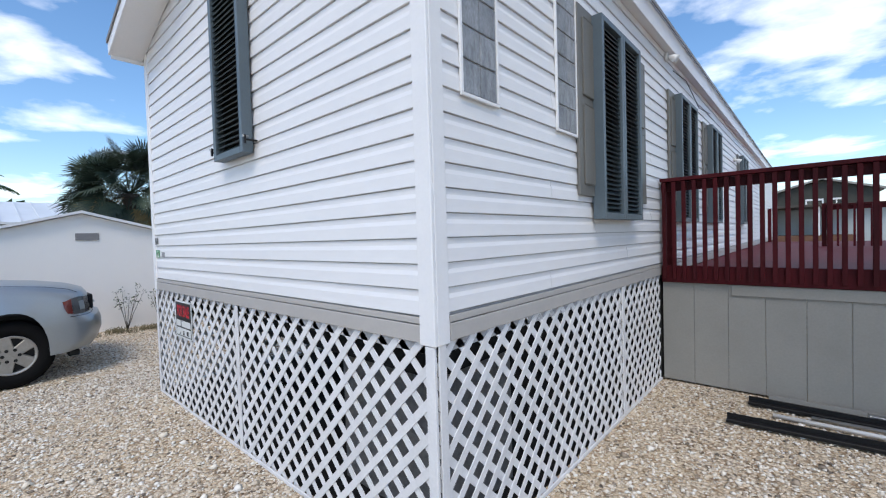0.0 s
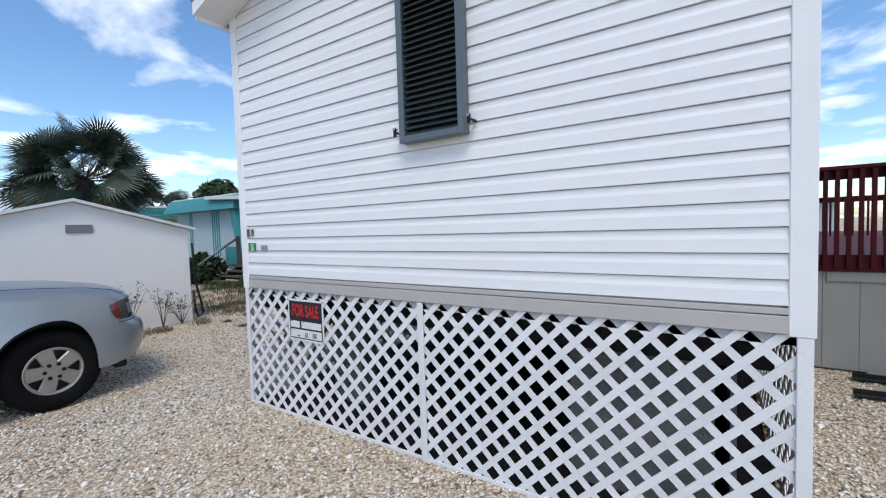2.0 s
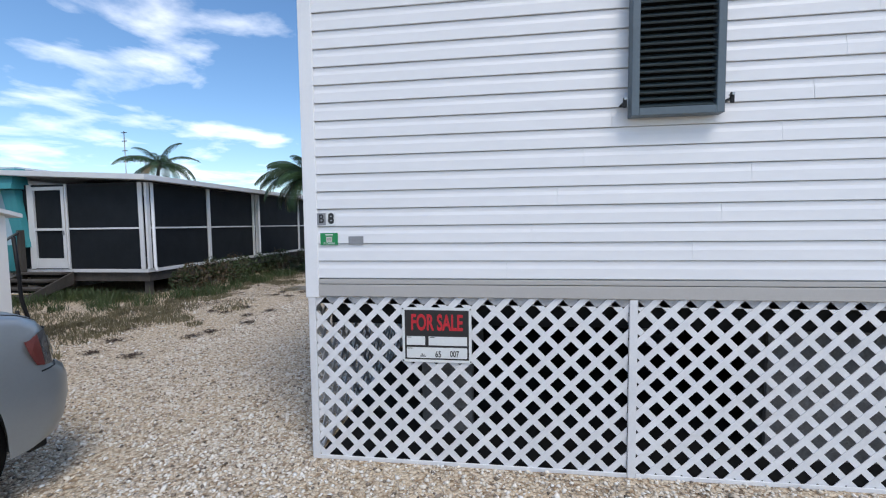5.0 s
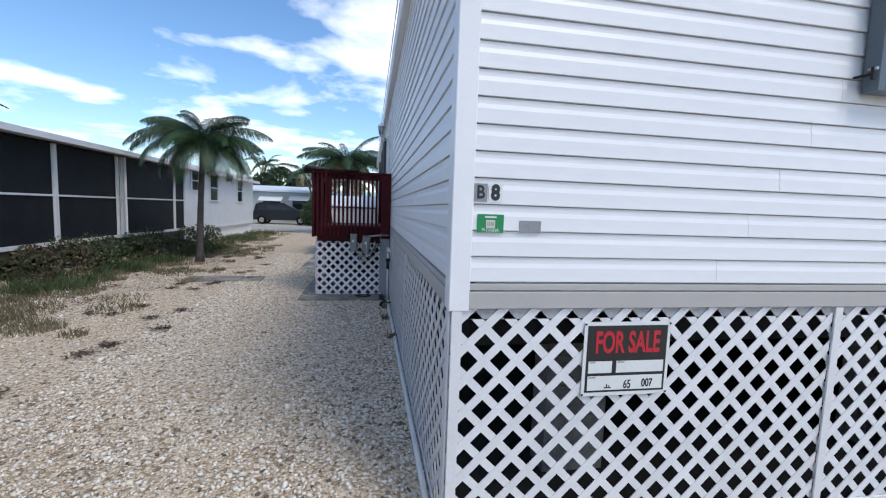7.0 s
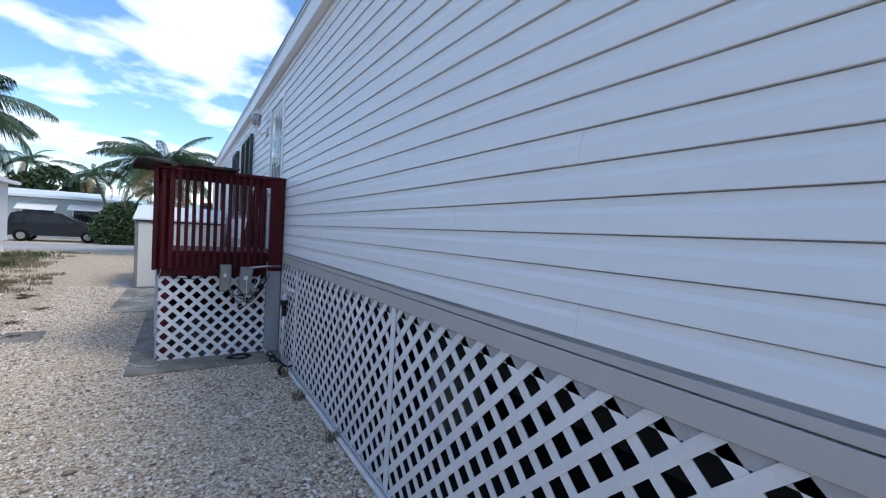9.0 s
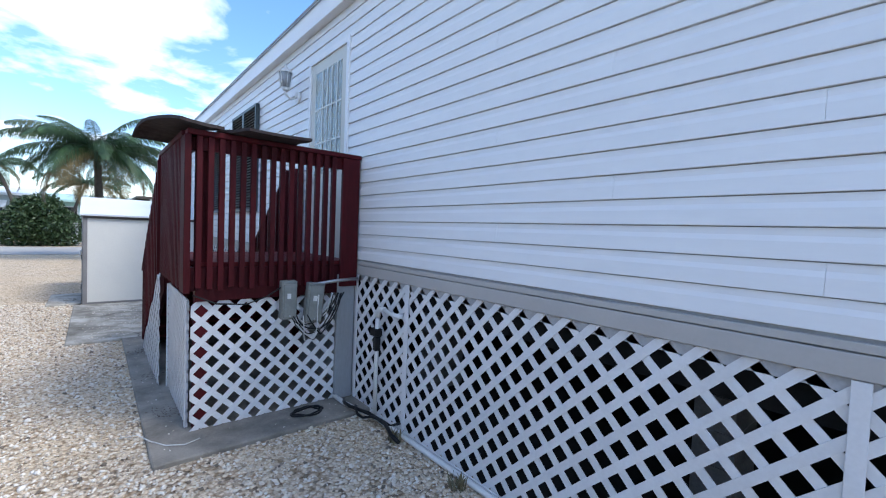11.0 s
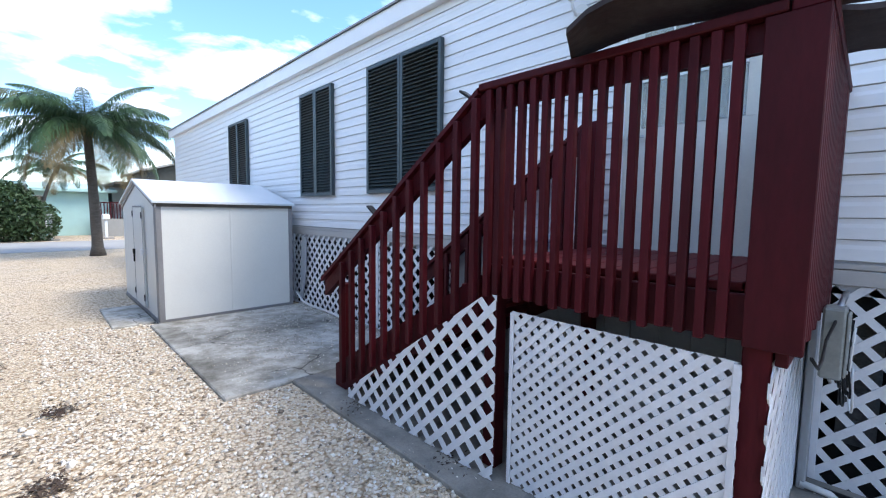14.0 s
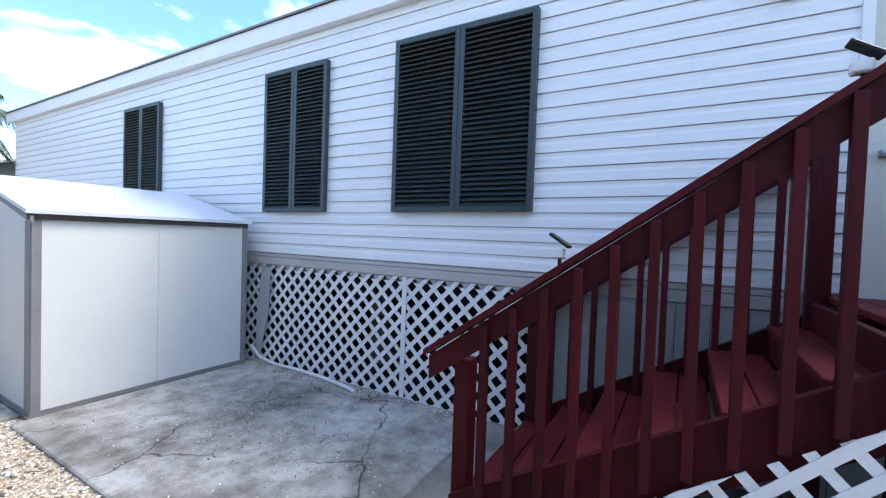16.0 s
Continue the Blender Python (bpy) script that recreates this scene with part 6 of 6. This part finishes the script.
def screened_room():
    s = thing("screened_porch", "white framed dark screened porch raised on short posts", "porch")
    X, Y0, Y1, zb, zt = -12.5, 7.5, 16.0, 0.66, 2.72
    part("floor", boxes((X - 3.3, X - 0.02, Y0 + 0.02, Y1, zb - 0.16, zb - 0.02)), M_WOODG, s)
    part("sill", boxes((X - 3.3, X + 0.03, Y0 - 0.03, Y0 + 0.019, zb - 0.08, zb), (X - 0.019, X + 0.03, Y0 + 0.0195, Y1, zb - 0.08, zb)), M_WHITE, s)
    part("rim", boxes((X - 3.3, X - 0.0, Y0 + 0.03, Y0 + 0.07, zb - 0.30, zb - 0.162), (X - 0.06, X - 0.02, Y0 + 0.08, Y1, zb - 0.30, zb - 0.162)), M_WOODG, s)
    for y in (7.6, 9.65, 11.9, 13.9, 15.9):
        part("pier", boxes((X - 0.2, X - 0.07, y, y + 0.12, 0, zb - 0.17)), M_WOODG, s)
    part("screen", boxes((X - 0.012, X - 0.008, Y0 + 0.01, Y1, zb, zt)), M_SCREEN, s)
    part("screen", boxes((X - 3.3, X - 0.015, Y0 - 0.012, Y0 - 0.008, zb, zt)), M_SCREEN, s)
    for y, w in ((7.5, 0.10), (9.62, 0.10), (11.85, 0.07), (12.03, 0.10), (15.1, 0.07), (15.9, 0.09)):
        part("post", boxes((X - 0.005, X + 0.05, y, y + w, zb, zt), bevel=0.004), M_WHITE, s)
    for x0, x1 in ((X - 0.13, X - 0.03), (X - 2.1, X - 2.05), (X - 3.15, X - 3.05)):
        part("post", boxes((x0, x1, Y0 - 0.05, Y0 - 0.013, zb, zt), bevel=0.004), M_WHITE, s)
    part("mid_rail", boxes((X - 0.0, X + 0.03, Y0 + 0.101, Y1, 1.62, 1.66)), M_WHITE, s)
    part("mid_rail", boxes((X - 2.04, X - 0.14, Y0 - 0.04, Y0 - 0.013, 1.62, 1.66)), M_WHITE, s)
    d = part("screen_door", boxes((X - 3.04, X - 2.96, Y0 - 0.06, Y0 - 0.014, zb + 0.02, 2.66), (X - 2.19, X - 2.11, Y0 - 0.06, Y0 - 0.014, zb + 0.02, 2.66), (X - 2.955, X - 2.195, Y0 - 0.06, Y0 - 0.014, zb + 0.02, zb + 0.26), (X - 2.955, X - 2.195, Y0 - 0.06, Y0 - 0.014, 1.60, 1.66), (X - 2.955, X - 2.195, Y0 - 0.06, Y0 - 0.014, 2.58, 2.66)), M_WHITE, s)
    part("door_handle", boxes((X - 2.17, X - 2.14, Y0 - 0.09, Y0 - 0.061, 1.5, 1.6)), M_METAL, d)
    part("roof", prism([(X - 5.0, zt + 0.30), (X + 0.35, zt + 0.02), (X + 0.35, zt + 0.14), (X - 5.0, zt + 0.42)], "y", Y0 - 0.35, Y1 + 9.0), M_WHITE, s)
    part("gutter_spout", rod([(X + 0.10, 12.1, zt), (X + 0.10, 12.1, zb + 0.05), (X + 0.22, 12.15, zb - 0.05)], 0.035, 8), M_WHITE, s)
    part("gutter_spout", rod([(X + 0.10, 7.62, zt), (X + 0.10, 7.62, zb + 0.05), (X + 0.22, 7.55, zb - 0.05)], 0.035, 8), M_WHITE, s)
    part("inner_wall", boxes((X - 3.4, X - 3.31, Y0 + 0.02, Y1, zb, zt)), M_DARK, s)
    st = thing("porch_steps", "weathered grey wooden steps with a pale handrail to the screen door", "steps")
    for k in range(4):
        z = 0.60 - k * 0.145
        y = Y0 - 0.08 - k * 0.27
        part("tread", boxes((X - 3.3, X - 2.0, y - 0.27, y, z - 0.045, z)), M_WOODG, st)
        part("riser", boxes((X - 3.3, X - 2.0, y - 0.03, y - 0.005, max(0, z - 0.145), z - 0.046)), M_DARK, st)
    for x in (X - 3.36, X - 1.99):
        part("stringer", prism([(Y0 - 0.07, 0.60), (Y0 - 0.07, 0.3), (Y0 - 1.2, 0.0), (Y0 - 1.2, 0.12)], "x", x, x + 0.05), M_WOODG, st)
    part("post", boxes((X - 3.25, X - 3.15, Y0 - 0.25, Y0 - 0.15, 0.2, 1.62)), M_WOODG, st)
    part("handrail", rod([(X - 3.2, Y0 - 0.2, 1.6), (X - 3.2, Y0 - 1.6, 0.75)], 0.022, 8), M_METAL, st)
    part("handrail", rod([(X - 3.3, Y0 - 0.2, 1.52), (X - 3.3, Y0 - 1.6, 0.67)], 0.018, 8), M_WOODG, st)
    h = thing("neighbour_home", "white neighbouring mobile home with small dark windows", "mobile home")
    part("wall", boxes((X - 4, X + 0.02, Y1 + 0.01, 24.8, 0.55, 3.0)), M_WHITE, h)
    part("footing", boxes((X - 4, X - 0.05, Y1 + 0.01, 24.7, -0.02, 0.549)), M_STUCCO, h)
    part("sill_band", boxes((X + 0.021, X + 0.05, Y1 + 0.05, 24.8, 0.53, 0.62)), M_WHITE, h)
    for y0, y1, z0, z1 in ((16.5, 17.15, 2.05, 2.75), (18.3, 19.2, 1.7, 2.72), (21.9, 22.75, 1.7, 2.72)):
        framed_window(h, X + 0.021, y0, y1, z0, z1)
    t = thing("teal_trailer", "pale blue trailer with a flared teal awning roof", "trailer")
    part("wall", boxes((-20.6, -16.0, 7.6, 16, 0.55, 2.75)), M_BLUEW, t)
    part("skirting", boxes((-20.55, -16.05, 7.66, 16, -0.02, 0.549)), M_STUCCO, t)
    for k, (z0, z1, o) in enumerate(((2.62, 2.76, 0.0), (2.765, 2.88, 0.06), (2.885, 3.0, 0.12), (3.005, 3.12, 0.18))):
        part("fascia", prism([(7.45 - 0.25 + o * 0.8, z0), (7.45 - 0.22 + o * 0.9, z1), (7.6, z1), (7.6, z0)], "x", -20.9 + o, -15.75 - o * 0.4), M_TEAL, t)
    part("roof", boxes((-20.6, -15.9, 7.45, 16, 3.125, 3.17)), M_ROOF, t)
    part("flared_panel", prism([(-16.25, 2.6), (-15.85, 2.6), (-15.6, 1.2), (-15.9, 1.2)], "y", 7.35, 7.55), M_TEAL, t)
    part("base_panel", boxes((-16.9, -15.9, 7.5, 7.59, 0.6, 1.25)), M_TEAL, t)
    for x in (-17.9, -17.75, -17.6, -17.45, -19.6, -19.45):
        part("stripe", boxes((x, x + 0.07, 7.585, 7.598, 0.9, 2.6)), M_TEAL, t)
    g = thing("yellow_trailer", "pale yellow trailer with a mint green striped fascia", "trailer")
    part("wall", boxes((-25.0, -21.8, 5.5, 9.5, 0.3, 2.45)), mat("pale_yellow_panel", (0.66, 0.60, 0.30), 0.6, var=0.06), g)
    for k in range(4):
        part("fascia", boxes((-25.2, -21.6 + 0.01 * k, 5.2 - 0.01 * k, 9.6, 2.455 + k * 0.12, 2.57 + k * 0.12)), mat("mint_fascia", (0.12, 0.42, 0.33), 0.5, var=0.15) if k == 0 else M_TEAL if k == 2 else bpy.data.materials["mint_fascia"], g)
    part("roof", boxes((-25.2, -21.55, 5.15, 9.6, 2.935, 3.0)), M_WHITE, g)
    r = thing("metal_roof_building", "low building with a white standing seam metal roof", "building")
    part("wall", boxes((-27, -19.5, -7.0, 2.9, 0, 2.45)), M_WHITE, r)
    part("roof", prism([(-19.2, 2.48), (-23.2, 3.45), (-27.2, 2.48), (-27.2, 2.53), (-23.2, 3.52), (-19.2, 2.55)], "y", -7.2, 3.1), M_ROOF, r)
    for k in range(22):
        y = -7.1 + k * 0.48
        part("seam", beam((-19.22, y, 2.57), (-23.2, y, 3.535), 0.03, 0.05), M_ROOF, r)


screened_room()


# ---- across the road, north ----
def far_house(label, x0, x1, y0, z, wall_m, roof_m, windows, awnings=True, ridge=0.5):
    h = thing("house", label, "house")
    part("wall", boxes((x0, x1, y0, y0 + 7, 0, z)), wall_m, h)
    part("roof", prism([(y0 - 0.5, z), (y0 + 3.5, z + ridge), (y0 + 7.5, z), (y0 + 7.5, z + 0.15), (y0 + 3.5, z + ridge + 0.18), (y0 - 0.5, z + 0.15)], "x", x0 - 0.4, x1 + 0.4), roof_m, h)
    for a, b, c, d in windows:
        w = part("window", boxes((a, b, y0 - 0.02, y0 - 0.005, c, d)), M_PANE, h)
        part("window_frame", boxes((a - 0.06, b + 0.06, y0 - 0.045, y0 - 0.021, c - 0.07, c - 0.001), (a - 0.06, b + 0.06, y0 - 0.045, y0 - 0.021, d + 0.001, d + 0.07), (a - 0.06, a, y0 - 0.045, y0 - 0.021, c, d), (b, b + 0.06, y0 - 0.045, y0 - 0.021, c, d)), M_WHITE, w)
        if awnings:
            part("awning", prism([(y0 - 0.05, d + 0.35), (y0 - 0.9, d - 0.05), (y0 - 0.9, d - 0.1), (y0 - 0.05, d + 0.28)], "x", a - 0.2, b + 0.2), M_WHITE, h)
    return h


M_PALEG = mat("pale_grey_blue_wall", (0.42, 0.48, 0.50), 0.7, var=0.06)
M_MINTROOF = mat("pale_mint_roof", (0.42, 0.62, 0.58), 0.5, var=0.06)
M_DGREEN = mat("dark_olive_siding", (0.055, 0.055, 0.045), 0.8, var=0.2)
far_house("pale grey bungalow with white awnings across the road", -24.0, -10.4, 40.0, 2.75, M_PALEG, M_ROOF, [(-15.6, -14.0, 1.2, 2.0), (-13.0, -11.6, 1.2, 2.1), (-19, -17.4, 1.2, 2.0)])
h2 = far_house("pale mint bungalow with a dark doorway across the road", -9.9, -5.4, 39.0, 2.5, M_MINTROOF, M_MINTROOF, [(-9.2, -8.2, 0.3, 2.2)], awnings=False)
h3 = far_house("low house with a brown flat porch roof across the road", -5.0, 6.0, 41.0, 2.9, M_PALEG, M_GREYW, [(-3.6, -2.2, 1.2, 2.3)], awnings=False, ridge=0.1)
part("porch_roof", boxes((-5.3, 2.0, 36.6, 40.9, 2.95, 3.1)), M_WOODG, h3)
for x in (-4.6, -2.2, 0.2):
    part("porch_post", boxes((x, x + 0.12, 36.8, 36.92, 0, 2.949)), M_WHITE, h3)
part("porch_deck", boxes((-4.3, 2.0, 36.7, 40.9, 0.0, 1.05)), mat("brown_stained_boards", (0.16, 0.075, 0.04), 0.7, var=0.2), h3)
for k in range(10):
    part("porch_baluster", boxes((-6.0 + 0.14 * k, -5.95 + 0.14 * k, 36.7, 36.75, 1.0, 1.85)), M_RED, h3)
part("porch_rail", boxes((-6.05, -4.6, 36.69, 36.76, 1.86, 1.93)), M_RED, h3)
part("porch_step", boxes((-6.05, -4.301, 36.7, 38.5, 0, 0.999)), M_GREYW, h3)
h4 = thing("olive_house", "dark olive gabled house with white windows beyond the deck", "house")
part("wall", prism([(-2.6, 0), (3.6, 0), (3.6, 4.4), (0.5, 5.3), (-2.6, 4.4)], "y", 45, 53), M_DGREEN, h4)
part("roof", prism([(-3.0, 4.3), (0.5, 5.35), (4.0, 4.3), (4.0, 4.45), (0.5, 5.5), (-3.0, 4.45)], "y", 44.6, 53.4), M_GREYW, h4)
for a, b in ((-0.4, 0.5), (0.9, 1.8)):
    w = part("window", boxes((a, b, 44.97, 44.99, 2.9, 3.7)), M_PANE, h4)
    part("window_frame", boxes((a - 0.1, b + 0.1, 44.94, 44.965, 3.71, 3.85), (a - 0.1, b + 0.1, 44.94, 44.965, 2.75, 2.89), (a - 0.1, a, 44.94, 44.965, 2.9, 3.7), (b, b + 0.1, 44.94, 44.965, 2.9, 3.7), ((a + b) / 2 - 0.04, (a + b) / 2 + 0.04, 44.94, 44.965, 2.9, 3.7)), M_WHITE, w)


def far_car():
    s = thing("dark_minivan", "black minivan parked across the road by the bungalow", "car", at=(-13.0, 36.0, 0))
    prof = [(-2.3, 0.35), (-2.35, 0.9), (-2.1, 1.05), (-1.95, 1.62), (-1.6, 1.74), (0.2, 1.74), (1.25, 1.15), (2.2, 0.95), (2.4, 0.7), (2.35, 0.35)]
    part("body", prism([(p[0], p[1]) for p in prof], "y", -0.9, 0.9), mat("black_car_paint", (0.012, 0.013, 0.016), 0.15, var=0.1, bump=0, spec=0.7), s)
    part("side_window", prism([(-1.85, 1.1), (-1.7, 1.6), (0.15, 1.6), (0.95, 1.15)], "y", -0.915, -0.901), M_PANE, s)
    for x in (-1.5, 1.5):
        for y in (-0.92, 0.72):
            w = part("wheel", rod([(x, y, 0.34), (x, y + 0.2, 0.34)], 0.34, 20), M_TYRE, s)
            part("rim", rod([(x, y - 0.01, 0.34), (x, y - 0.002, 0.34)], 0.2, 16), M_RIM, w)


far_car()
for x, y in ((-8.1, 34.2), (-6.0, 34.6)):
    m_ = thing("mailbox_post", "white mailbox post beside the road", "mailbox", at=(x, y, 0), group="white posts by the road")
    part("post", boxes((-0.06, 0.06, -0.06, 0.06, 0, 1.0), bevel=0.01), M_WHITE, m_)
    part("box", boxes((-0.16, 0.16, -0.22, 0.22, 1.001, 1.28), bevel=0.05), M_WHITE, m_)
    part("foot", boxes((-0.3, 0.3, -0.2, 0.2, -0.02, 0.08), bevel=0.02), M_CONC, m_)
an = thing("antenna", "thin tall aerial with small cross bars above the roofs", "antenna", at=(-31.0, 26.0, 0))
part("mast", rod([(0, 0, 0), (0, 0, 8.6)], 0.03, 6), M_METAL, an)
for z in (6.4, 7.2, 7.9, 8.5):
    part("cross_bar", rod([(-0.2, 0, z), (0.2, 0, z)], 0.03, 5), M_BLACK, an)
